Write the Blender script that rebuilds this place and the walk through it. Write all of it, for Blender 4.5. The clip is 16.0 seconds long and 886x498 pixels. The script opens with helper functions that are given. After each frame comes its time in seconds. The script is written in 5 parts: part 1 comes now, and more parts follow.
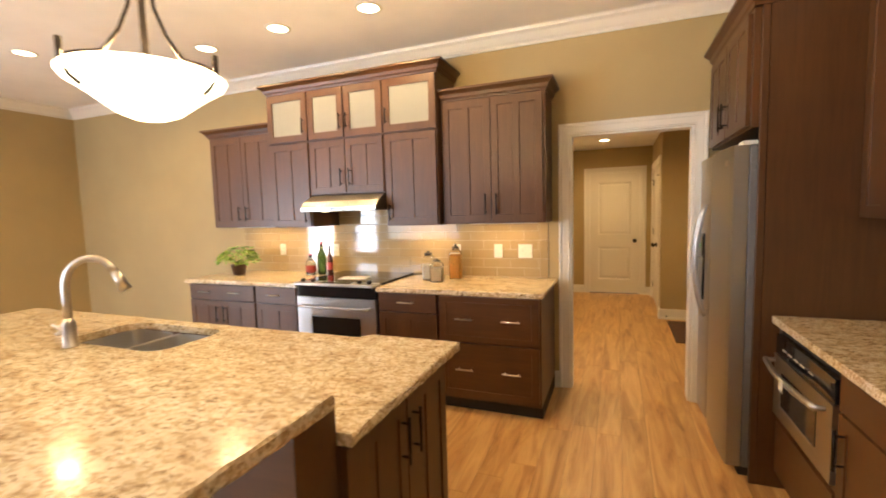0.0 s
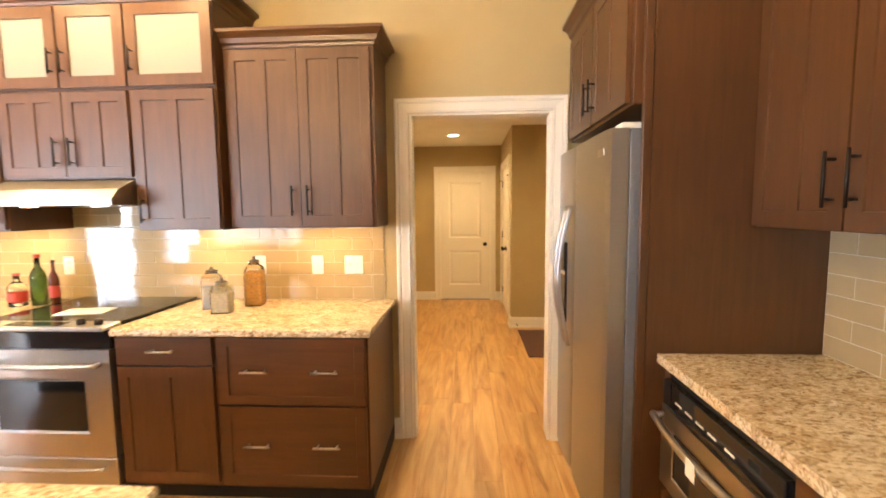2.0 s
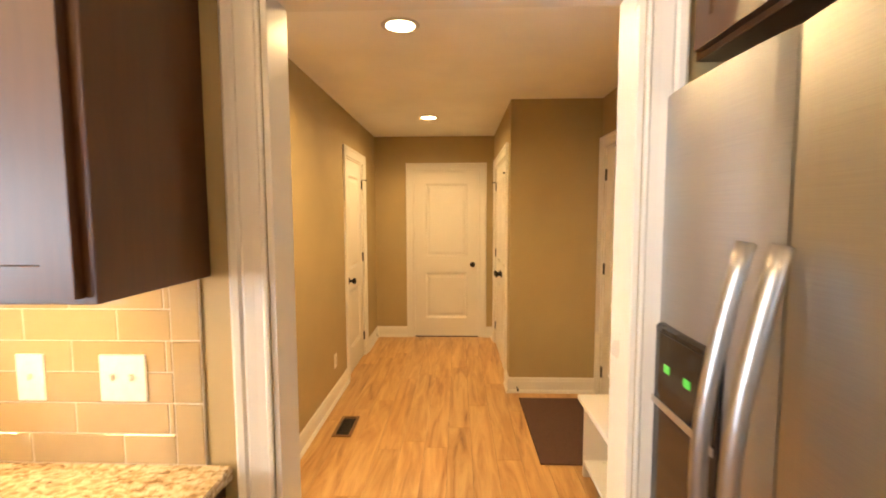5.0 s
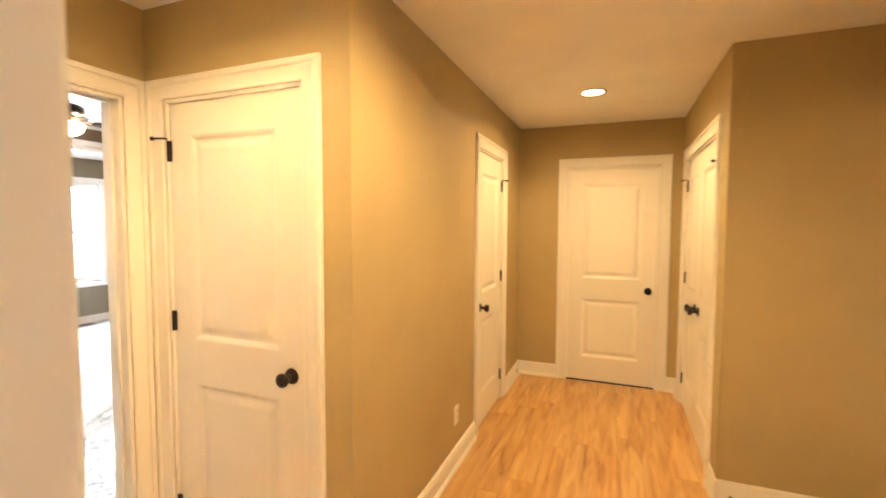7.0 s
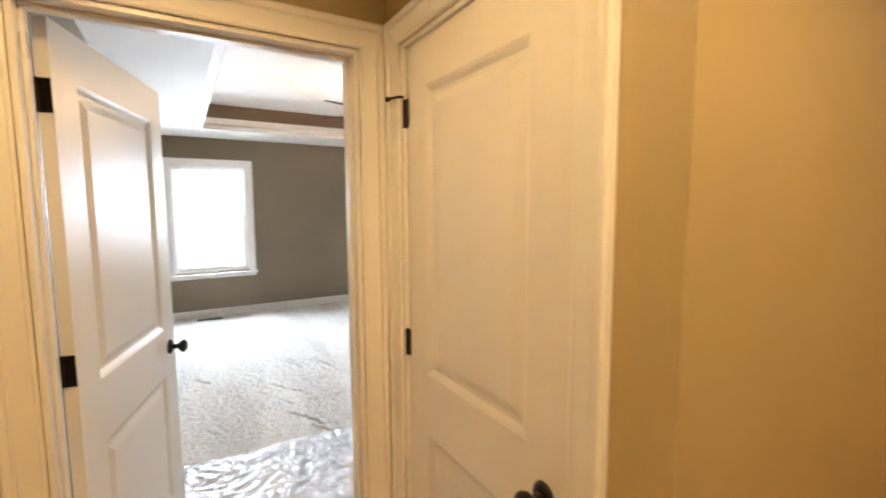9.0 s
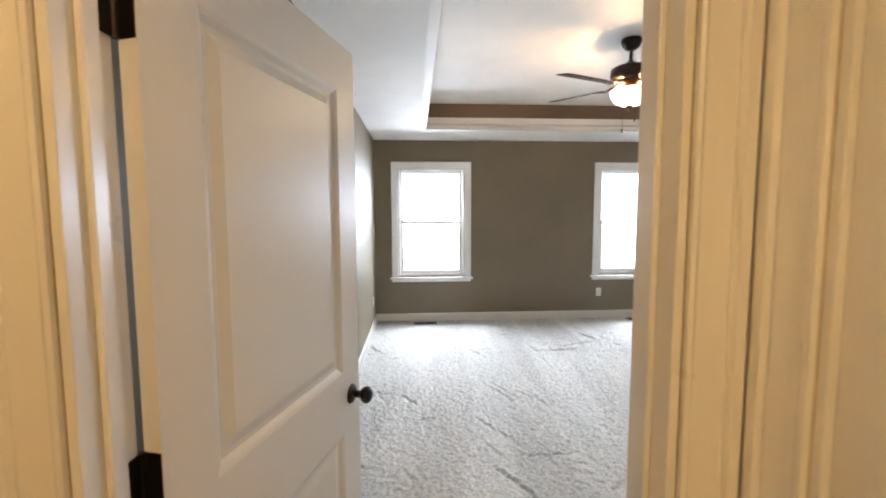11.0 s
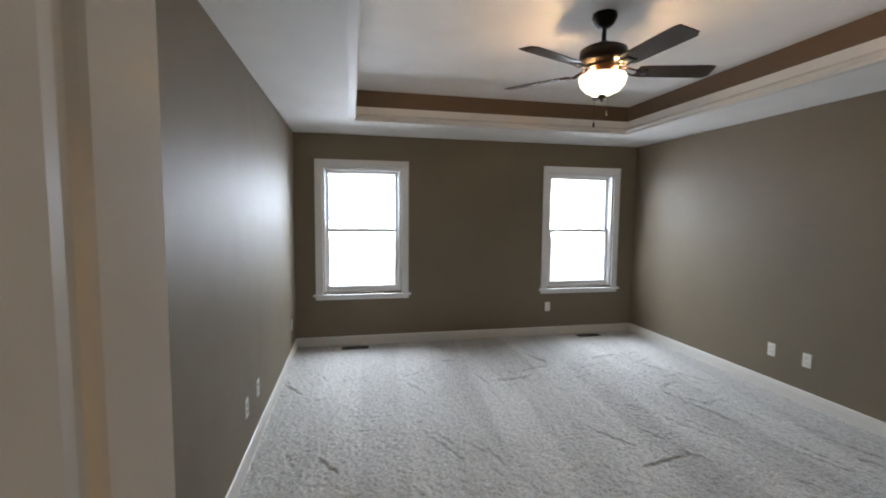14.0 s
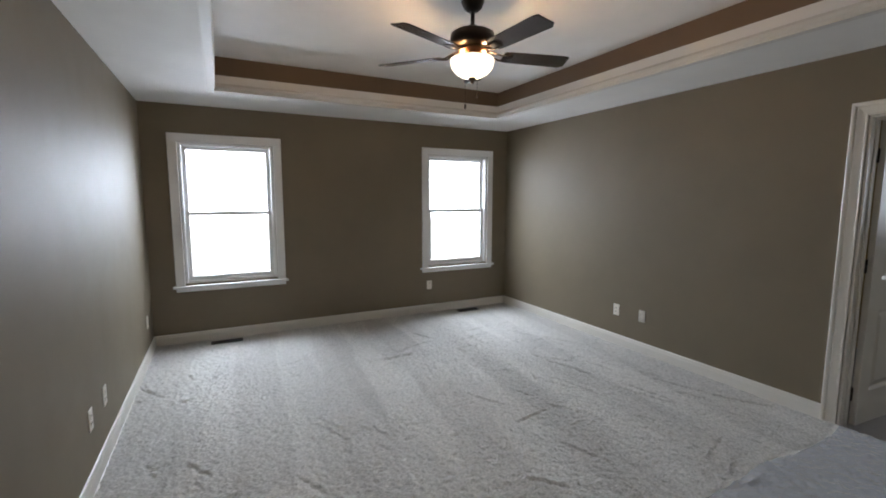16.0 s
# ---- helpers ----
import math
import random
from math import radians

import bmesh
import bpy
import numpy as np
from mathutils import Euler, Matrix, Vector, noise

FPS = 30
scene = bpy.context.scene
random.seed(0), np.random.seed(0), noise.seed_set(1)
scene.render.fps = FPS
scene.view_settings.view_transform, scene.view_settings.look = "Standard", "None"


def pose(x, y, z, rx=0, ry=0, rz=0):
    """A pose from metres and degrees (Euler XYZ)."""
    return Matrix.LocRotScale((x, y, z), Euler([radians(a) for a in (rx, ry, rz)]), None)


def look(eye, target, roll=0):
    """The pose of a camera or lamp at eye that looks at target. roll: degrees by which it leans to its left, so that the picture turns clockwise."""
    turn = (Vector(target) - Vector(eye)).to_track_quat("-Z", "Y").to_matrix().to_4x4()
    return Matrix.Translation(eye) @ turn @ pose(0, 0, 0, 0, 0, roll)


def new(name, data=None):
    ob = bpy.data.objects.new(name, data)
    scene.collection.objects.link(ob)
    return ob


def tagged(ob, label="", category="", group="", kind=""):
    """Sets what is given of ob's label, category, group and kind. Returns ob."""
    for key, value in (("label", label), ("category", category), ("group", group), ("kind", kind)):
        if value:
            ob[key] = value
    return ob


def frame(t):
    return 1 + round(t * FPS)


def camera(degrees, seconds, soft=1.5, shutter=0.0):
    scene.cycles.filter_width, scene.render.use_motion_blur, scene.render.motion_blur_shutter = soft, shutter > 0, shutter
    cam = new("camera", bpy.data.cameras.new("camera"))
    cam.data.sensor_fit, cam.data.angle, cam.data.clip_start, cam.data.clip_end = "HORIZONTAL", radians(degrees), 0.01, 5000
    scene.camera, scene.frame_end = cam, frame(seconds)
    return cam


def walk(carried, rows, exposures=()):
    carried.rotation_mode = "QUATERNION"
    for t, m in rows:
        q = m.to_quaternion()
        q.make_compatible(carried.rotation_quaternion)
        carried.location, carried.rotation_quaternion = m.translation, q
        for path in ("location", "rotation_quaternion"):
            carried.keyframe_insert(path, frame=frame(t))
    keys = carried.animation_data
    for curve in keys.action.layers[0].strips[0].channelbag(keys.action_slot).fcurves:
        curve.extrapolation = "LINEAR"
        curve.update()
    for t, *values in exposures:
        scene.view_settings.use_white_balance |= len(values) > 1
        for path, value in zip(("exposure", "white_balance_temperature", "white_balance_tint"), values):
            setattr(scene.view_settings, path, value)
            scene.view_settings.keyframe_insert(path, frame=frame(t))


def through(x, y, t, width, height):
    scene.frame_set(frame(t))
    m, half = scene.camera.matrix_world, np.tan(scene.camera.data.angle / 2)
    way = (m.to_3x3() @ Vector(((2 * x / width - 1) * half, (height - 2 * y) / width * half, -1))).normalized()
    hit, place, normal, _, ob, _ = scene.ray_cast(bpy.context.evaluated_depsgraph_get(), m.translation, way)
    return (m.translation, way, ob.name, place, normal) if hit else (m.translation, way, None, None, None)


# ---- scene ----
cam = camera(90.5, 16.0, soft=1.8, shutter=0.4)
PATH = [
    (0, (0.2, 1.045, 1.471), (-0.535, 2.897, 1.301), -1.6),
    (0.5, (0.21, 1.26, 1.489), (-0.353, 3.17, 1.302), -1.4),
    (1, (0.206, 1.494, 1.491), (-0.193, 3.444, 1.294), -1.0),
    (1.5, (0.179, 1.735, 1.476), (-0.058, 3.712, 1.287), -0.6),
    (2, (0.205, 1.981, 1.466), (0.093, 3.97, 1.283), -0.6),
    (2.5, (0.227, 2.253, 1.484), (0.21, 4.244, 1.296), -0.6),
    (3, (0.267, 2.524, 1.483), (0.295, 4.515, 1.296), -0.7),
    (5.5, (0.3, 3.928, 1.519), (0.143, 5.916, 1.376), 0.3),
    (6, (0.284, 4.176, 1.496), (-0.044, 6.145, 1.37), 0.3),
    (6.5, (0.25, 4.408, 1.505), (-0.263, 6.338, 1.383), 0.3),
    (7, (0.196, 4.623, 1.506), (-0.534, 6.481, 1.392), 0.2),
    (7.5, (0.101, 4.833, 1.515), (-0.867, 6.579, 1.393), 0.3),
    (8, (-0.01, 5.03, 1.534), (-1.23, 6.607, 1.379), 0.3),
    (8.5, (-0.166, 5.192, 1.518), (-1.619, 6.558, 1.356), 0.2),
    (9, (-0.332, 5.359, 1.524), (-2.043, 6.376, 1.33), -0.3),
    (9.5, (-0.552, 5.415, 1.518), (-2.409, 6.13, 1.322), -0.1),
    (10, (-0.76, 5.448, 1.518), (-2.7, 5.896, 1.323), 0.2),
    (12.5, (-1.671, 5.56, 1.499), (-3.666, 5.562, 1.351), -0.5),
    (13, (-1.787, 5.574, 1.507), (-3.779, 5.676, 1.361), -0.1),
    (13.5, (-1.877, 5.587, 1.535), (-3.856, 5.832, 1.382), 0.3),
    (14, (-1.902, 5.59, 1.552), (-3.854, 5.996, 1.396), 0.5),
    (14.5, (-1.907, 5.586, 1.542), (-3.815, 6.163, 1.379), 0.4),
    (15, (-1.898, 5.598, 1.538), (-3.752, 6.323, 1.356), 0.2),
    (15.5, (-1.896, 5.616, 1.528), (-3.703, 6.45, 1.324), 0.1),
    (16, (-1.892, 5.615, 1.527), (-3.664, 6.514, 1.297), 0.1),
]
EXPOSURES = [(0.0, 0.10), (1.0, 0.36), (1.6, 0.56), (2.5, 0.85), (5.0, 0.74), (6.0, 0.87), (7.2, 1.0), (8.3, 0.46), (9.2, 0.06), (10.0, -0.05), (12.3, -0.92), (13.0, -1.18), (14.2, -1.48), (16.0, -1.50)]
walk(cam, [(t, look(eye, target, roll)) for t, eye, target, roll in PATH], EXPOSURES)

# ---------- light ----------
world = bpy.data.worlds.new("sky")
scene.world = world
world.use_nodes = True
wn = world.node_tree
sky = wn.nodes.new("ShaderNodeTexSky")
sky.sky_type = "NISHITA"
sky.sun_disc = False
sky.sun_elevation = radians(38)
sky.sun_rotation = radians(70)
wn.links.new(sky.outputs[0], wn.nodes["Background"].inputs[0])
wn.nodes["Background"].inputs[1].default_value = 0.15

sun = new("sun", bpy.data.lights.new("sun", "SUN"))
sun.data.energy, sun.data.angle, sun.data.color = 1.0, radians(12), (1, 0.96, 0.9)
sun.matrix_world = look((20, -8, 30), (0, 0, 0))

WARM = (1.0, 0.66, 0.30)


def area_lamp(name, m, sx, sy, watts, colour):
    lamp = new(name, bpy.data.lights.new(name, "AREA"))
    lamp.data.shape, lamp.data.size, lamp.data.size_y = "RECTANGLE", sx, sy
    lamp.data.energy, lamp.data.color = watts, colour
    lamp.matrix_world = m
    return lamp


def spot_lamp(name, x, y, z, watts, colour=WARM, spread=140, radius=0.05):
    lamp = new(name, bpy.data.lights.new(name, "SPOT"))
    lamp.data.energy, lamp.data.color = watts, colour
    lamp.data.spot_size, lamp.data.spot_blend, lamp.data.shadow_soft_size = radians(spread), 0.7, radius
    lamp.location = (x, y, z)
    return lamp


def bulb(name, x, y, z, watts, radius=0.06, colour=WARM):
    lamp = new(name, bpy.data.lights.new(name, "POINT"))
    lamp.data.energy, lamp.data.color, lamp.data.shadow_soft_size = watts, colour, radius
    lamp.location = (x, y, z)
    return lamp


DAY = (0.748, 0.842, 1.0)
for wy in (5.714, 8.466):
    area_lamp("window_daylight", look((-7.75, wy, 1.78), (-5.75, wy, 0.28)), 1.1, 1.45, 410, DAY)
area_lamp("rear_daylight", look((-4.9, -3.06, 1.5), (-4.9, 3, 1.5)), 2.2, 1.9, 95, DAY)
for wy, watts in ((-0.25, 180), (-2.25, 138)):
    area_lamp("glass_door_daylight", look((-6.36, wy, 1.1), (-3.2, wy + 2.2, 1.1)), 0.78, 1.9, watts, DAY)

# ---------- materials ----------


def material(name, rough=0.5, metal=0.0, coat=0.0):
    m = bpy.data.materials.new(name)
    m.use_nodes = True
    b = m.node_tree.nodes["Principled BSDF"]
    b.inputs["Roughness"].default_value = rough
    b.inputs["Metallic"].default_value = metal
    b.inputs["Coat Weight"].default_value = coat
    return m, m.node_tree.nodes, m.node_tree.links, b


def coords(n, l, scale=(1, 1, 1), kind="Object"):
    c = n.new("ShaderNodeTexCoord")
    mp = n.new("ShaderNodeMapping")
    mp.inputs["Scale"].default_value = scale
    l.new(c.outputs[kind], mp.inputs[0])
    return mp.outputs[0]


def world_coords(n, l, scale=(1, 1, 1)):
    c = n.new("ShaderNodeNewGeometry")
    mp = n.new("ShaderNodeMapping")
    mp.inputs["Scale"].default_value = scale
    l.new(c.outputs["Position"], mp.inputs[0])
    return mp.outputs[0]


def noise_tex(n, l, vec, scale, detail=4, rough=0.6, distort=0.0):
    t = n.new("ShaderNodeTexNoise")
    t.inputs["Scale"].default_value = scale
    t.inputs["Detail"].default_value = detail
    t.inputs["Roughness"].default_value = rough
    t.inputs["Distortion"].default_value = distort
    l.new(vec, t.inputs["Vector"])
    return t.outputs["Fac"]


def ramp(n, l, fac, stops):
    r = n.new("ShaderNodeValToRGB")
    e = r.color_ramp.elements
    while len(e) < len(stops):
        e.new(0.5)
    for el, (p, c) in zip(e, stops):
        el.position, el.color = p, (*c, 1) if len(c) == 3 else c
    l.new(fac, r.inputs[0])
    return r.outputs[0]


def mix(n, l, fac, a, b, mode="MIX"):
    m = n.new("ShaderNodeMix")
    m.data_type, m.blend_type = "RGBA", mode
    for k, v in ((0, fac), (6, a), (7, b)):
        if hasattr(v, "is_linked"):
            l.new(v, m.inputs[k])
        else:
            m.inputs[k].default_value = v if k == 0 else (*v, 1)
    return m.outputs[2]


def bump(n, l, b, height, strength, dist=0.002):
    bp = n.new("ShaderNodeBump")
    bp.inputs["Strength"].default_value = strength
    bp.inputs["Distance"].default_value = dist
    l.new(height, bp.inputs["Height"])
    l.new(bp.outputs[0], b.inputs["Normal"])


def spread_rough(n, l, b, fac, lo, hi):
    mr = n.new("ShaderNodeMapRange")
    mr.inputs["To Min"].default_value, mr.inputs["To Max"].default_value = lo, hi
    l.new(fac, mr.inputs[0])
    l.new(mr.outputs[0], b.inputs["Roughness"])


def paint(name, colour, rough, vary=0.06, texture=0.25):
    m, n, l, b = material(name, rough)
    v = world_coords(n, l)
    big, fine = noise_tex(n, l, v, 1.3, 3), noise_tex(n, l, v, 260, 2)
    lo, hi = [c * (1 - vary) for c in colour], [min(1, c * (1 + vary)) for c in colour]
    l.new(ramp(n, l, big, ((0.3, lo), (0.7, hi))), b.inputs["Base Color"])
    spread_rough(n, l, b, noise_tex(n, l, v, 5, 3), rough - 0.06, rough + 0.06)
    bump(n, l, b, fine, texture, 0.0006)
    return m


def plain(name, colour, rough=0.4, metal=0.0, vary=0.08, scale=40):
    m, n, l, b = material(name, rough, metal)
    f = noise_tex(n, l, coords(n, l), scale, 4)
    lo, hi = [c * (1 - vary) for c in colour], [min(1, c * (1 + vary)) for c in colour]
    l.new(ramp(n, l, f, ((0.3, lo), (0.7, hi))), b.inputs["Base Color"])
    spread_rough(n, l, b, f, max(0.02, rough - 0.06), rough + 0.06)
    return m


def stained_wood(name, lo, hi, rough, axis=2):
    m, n, l, b = material(name, rough)
    sc = [22, 22, 22]
    sc[axis] = 1.6
    v = coords(n, l, sc)
    oi = n.new("ShaderNodeObjectInfo")
    off = n.new("ShaderNodeVectorMath")
    off.operation = "SCALE"
    off.inputs[0].default_value = (31, 17, 23)
    l.new(oi.outputs["Random"], off.inputs["Scale"])
    add = n.new("ShaderNodeVectorMath")
    l.new(v, add.inputs[0])
    l.new(off.outputs[0], add.inputs[1])
    grain = noise_tex(n, l, add.outputs[0], 1.6, 6, 0.65, 0.8)
    cloud = noise_tex(n, l, world_coords(n, l), 2.2, 3)
    base = ramp(n, l, grain, ((0.28, lo), (0.72, hi)))
    tone = ramp(n, l, cloud, ((0.3, (0.82, 0.80, 0.78)), (0.7, (1.12, 1.1, 1.08))))
    l.new(mix(n, l, 0.8, base, tone, "MULTIPLY"), b.inputs["Base Color"])
    spread_rough(n, l, b, grain, rough - 0.06, rough + 0.1)
    bump(n, l, b, grain, 0.06, 0.0006)
    return m


WALL = paint("olive_taupe_paint", (0.405, 0.312, 0.152), 0.60)
BED_WALL = paint("bedroom_taupe_paint", (0.200, 0.165, 0.113), 0.56)
BED_WALL.node_tree.nodes["Principled BSDF"].inputs["Specular IOR Level"].default_value = 0.24
CROWN = paint("matte_white_crown_paint", (0.74, 0.71, 0.655), 0.62, 0.03, 0.1)
BAND = paint("tray_brown_paint", (0.17, 0.11, 0.065), 0.5)
CEIL = paint("white_ceiling_paint", (0.85, 0.83, 0.79), 0.75)
TRIM = paint("white_trim_paint", (0.74, 0.71, 0.645), 0.30, 0.03, 0.1)
# lighter copy of TRIM: brightness the casings lack is put in the colour
WINDOW_WHITE = paint("brightened_window_white", (0.87, 0.87, 0.86), 0.34, 0.02, 0.1)
DOORWHITE = paint("white_door_paint", (0.72, 0.685, 0.615), 0.34, 0.03, 0.15)
WOOD = stained_wood("brown_stained_maple", (0.066, 0.0258, 0.0072), (0.099, 0.0410, 0.0128), 0.36)
WOODX = stained_wood("brown_stained_maple_across", (0.066, 0.0258, 0.0072), (0.099, 0.0410, 0.0128), 0.36, 0)
WOODY = stained_wood("brown_stained_maple_deep", (0.066, 0.0258, 0.0072), (0.099, 0.0410, 0.0128), 0.36, 1)
BRONZE = plain("oil_rubbed_bronze", (0.022, 0.017, 0.014), 0.38, 0.7)
NICKEL = plain("brushed_nickel", (0.50, 0.46, 0.41), 0.3, 1.0)
CHROME = plain("polished_chrome", (0.75, 0.74, 0.72), 0.1, 1.0)
BLACK = plain("black_glass", (0.012, 0.012, 0.013), 0.07)
# near-black for hidden parts; on toe kicks the recess shade is in the colour
DARK = plain("recess_shade_black", (0.02, 0.015, 0.012), 0.7)
PLATE = plain("almond_plastic", (0.78, 0.74, 0.66), 0.35)
TAPE = plain("white_paper", (0.8, 0.8, 0.78), 0.6)
HOLE = plain("dark_slot", (0.03, 0.03, 0.03), 0.6)


def steel(name, axis, tone=1.0, smooth=0.28, dull=0.38):
    m, n, l, b = material(name, 0.28, 1.0)
    sc = [1, 1, 1]
    sc[axis] = 160
    f = noise_tex(n, l, coords(n, l, sc), 6, 4)
    l.new(ramp(n, l, f, ((0.3, (0.60 * tone, 0.59 * tone, 0.575 * tone)), (0.7, (0.70 * tone, 0.69 * tone, 0.675 * tone)))), b.inputs["Base Color"])
    spread_rough(n, l, b, f, smooth, dull)
    bump(n, l, b, f, 0.05, 0.0004)
    return m


STEEL = steel("brushed_stainless", 2, 0.62, 0.34, 0.46)
STEELH = steel("brushed_stainless_fine", 0, 0.74)


def granite():
    m, n, l, b = material("cream_gold_granite", 0.16, 0, 0.25)
    v = world_coords(n, l, (1, 2.0, 1.6))
    wob = n.new("ShaderNodeTexNoise")
    wob.inputs["Scale"].default_value = 40
    wob.inputs["Detail"].default_value = 3
    l.new(v, wob.inputs["Vector"])
    shift = n.new("ShaderNodeVectorMath")
    shift.operation = "MULTIPLY_ADD"
    shift.inputs[1].default_value = (0.028, 0.028, 0.028)
    l.new(wob.outputs["Color"], shift.inputs[0])
    l.new(v, shift.inputs[2])

    def flakes(scale):
        t = n.new("ShaderNodeTexVoronoi")
        t.inputs["Scale"].default_value = scale
        l.new(shift.outputs[0], t.inputs["Vector"])
        bw = n.new("ShaderNodeRGBToBW")
        l.new(t.outputs["Color"], bw.inputs[0])
        return bw.outputs[0]

    big, small = flakes(78), flakes(180)
    cloud = noise_tex(n, l, v, 7, 4, 0.6, 0.8)
    clump = noise_tex(n, l, v, 26, 3, 0.55, 1.4)
    base = ramp(n, l, big, ((0.14, (0.33, 0.255, 0.165)), (0.26, (0.55, 0.45, 0.30)), (0.46, (0.70, 0.61, 0.455)), (0.72, (0.78, 0.72, 0.595))))
    speck = ramp(n, l, small, ((0.10, (0.34, 0.29, 0.23)), (0.22, (0.86, 0.82, 0.75)), (0.6, (1, 0.98, 0.94))))
    base = mix(n, l, 0.5, base, speck, "MULTIPLY")
    tone = ramp(n, l, cloud, ((0.32, (0.72, 0.61, 0.46)), (0.50, (0.98, 0.95, 0.88)), (0.7, (1.1, 1.09, 1.06))))
    base = mix(n, l, 0.85, base, tone, "MULTIPLY")
    patch = ramp(n, l, clump, ((0.36, (0.57, 0.47, 0.34)), (0.45, (0.94, 0.90, 0.82)), (0.62, (1.06, 1.05, 1.03))))
    l.new(mix(n, l, 0.85, base, patch, "MULTIPLY"), b.inputs["Base Color"])
    spread_rough(n, l, b, small, 0.10, 0.24)
    return m


GRANITE = granite()


def oak_floor():
    m, n, l, b = material("oak_plank_vinyl", 0.36)
    oi = n.new("ShaderNodeObjectInfo")
    geo = n.new("ShaderNodeNewGeometry")
    rnd = n.new("ShaderNodeMath")
    rnd.operation = "ADD"
    l.new(oi.outputs["Random"], rnd.inputs[0])
    l.new(geo.outputs["Random Per Island"], rnd.inputs[1])
    off = n.new("ShaderNodeVectorMath")
    off.operation = "SCALE"
    off.inputs[0].default_value = (13, 29, 7)
    l.new(rnd.outputs[0], off.inputs["Scale"])
    add = n.new("ShaderNodeVectorMath")
    l.new(world_coords(n, l, (8.5, 0.9, 1)), add.inputs[0])
    l.new(off.outputs[0], add.inputs[1])
    grain = noise_tex(n, l, add.outputs[0], 1.5, 7, 0.62, 1.2)
    fine = noise_tex(n, l, world_coords(n, l, (170, 6, 1)), 1.4, 4, 0.6)
    knot = noise_tex(n, l, add.outputs[0], 0.75, 3, 0.5, 1.5)
    base = ramp(n, l, grain, ((0.26, (0.20, 0.094, 0.030)), (0.40, (0.385, 0.208, 0.070)), (0.58, (0.51, 0.312, 0.125)), (0.80, (0.61, 0.405, 0.185))))
    dark = ramp(n, l, knot, ((0.30, (0.42, 0.34, 0.27)), (0.42, (1, 1, 1))))
    base = mix(n, l, 0.42, base, dark, "MULTIPLY")
    tone = ramp(n, l, rnd.outputs[0], ((0.0, (0.86, 0.83, 0.80)), (0.5, (1.0, 1.0, 1.0)), (1.0, (1.13, 1.10, 1.06))))
    base = mix(n, l, 1.0, base, tone, "MULTIPLY")
    l.new(mix(n, l, 0.14, base, ramp(n, l, fine, ((0.3, (0.6, 0.55, 0.5)), (0.7, (1.1, 1.1, 1.1)))), "MULTIPLY"), b.inputs["Base Color"])
    spread_rough(n, l, b, grain, 0.30, 0.46)
    bump(n, l, b, fine, 0.2, 0.0006)
    return m


OAK = oak_floor()


def tile_glaze():
    m, n, l, b = material("taupe_glass_tile", 0.06, 0, 0.2)
    oi = n.new("ShaderNodeObjectInfo")
    f = noise_tex(n, l, world_coords(n, l), 9, 3)
    base = ramp(n, l, oi.outputs["Random"], ((0, (0.36, 0.272, 0.148)), (1, (0.41, 0.315, 0.178))))
    l.new(mix(n, l, 0.3, base, ramp(n, l, f, ((0.3, (0.85, 0.85, 0.85)), (0.7, (1.1, 1.1, 1.1)))), "MULTIPLY"), b.inputs["Base Color"])
    bump(n, l, b, noise_tex(n, l, world_coords(n, l), 14, 2), 0.22, 0.002)
    return m


TILE = tile_glaze()
GROUT = plain("pale_grout", (0.54, 0.47, 0.36), 0.85)


def carpet_mat():
    m, n, l, b = material("grey_cut_pile_carpet", 0.95)
    v = world_coords(n, l)
    tuft = noise_tex(n, l, world_coords(n, l, (1, 0.62, 1)), 92, 3, 0.7)
    clump = noise_tex(n, l, v, 48, 4, 0.65)
    mp = n.new("ShaderNodeMapping")
    mp.inputs["Rotation"].default_value = (0, 0, radians(-24))
    mp.inputs["Scale"].default_value = (0.5, 2.6, 1)
    l.new(v, mp.inputs[0])
    track = noise_tex(n, l, mp.outputs[0], 1.25, 2, 0.4, 0.3)
    base = ramp(n, l, tuft, ((0.28, (0.44, 0.415, 0.37)), (0.5, (0.68, 0.655, 0.61)), (0.72, (0.84, 0.815, 0.77))))
    base = mix(n, l, 0.6, base, ramp(n, l, clump, ((0.36, (0.72, 0.72, 0.72)), (0.62, (1.08, 1.08, 1.08)))), "MULTIPLY")
    lane = n.new("ShaderNodeTexWave")
    lane.wave_type, lane.bands_direction = "BANDS", "Y"
    lane.inputs["Scale"].default_value = 0.48
    lane.inputs["Distortion"].default_value = 3.2
    lane.inputs["Detail"].default_value = 3
    lane.inputs["Detail Scale"].default_value = 0.9
    turn = n.new("ShaderNodeMapping")
    turn.inputs["Rotation"].default_value = (0, 0, radians(7))
    turn.inputs["Scale"].default_value = (0.8, 1, 1)
    l.new(v, turn.inputs[0])
    l.new(turn.outputs[0], lane.inputs["Vector"])
    base = mix(n, l, 0.4, base, ramp(n, l, lane.outputs["Fac"], ((0.44, (0.80, 0.79, 0.78)), (0.56, (1.1, 1.1, 1.1)))), "MULTIPLY")
    l.new(mix(n, l, 0.4, base, ramp(n, l, track, ((0.44, (0.84, 0.84, 0.84)), (0.54, (1.1, 1.1, 1.1)))), "MULTIPLY"), b.inputs["Base Color"])
    b.inputs["Sheen Weight"].default_value = 0.35
    b.inputs["Sheen Roughness"].default_value = 0.5
    bump(n, l, b, tuft, 1.0, 0.012)
    return m


CARPET = carpet_mat()


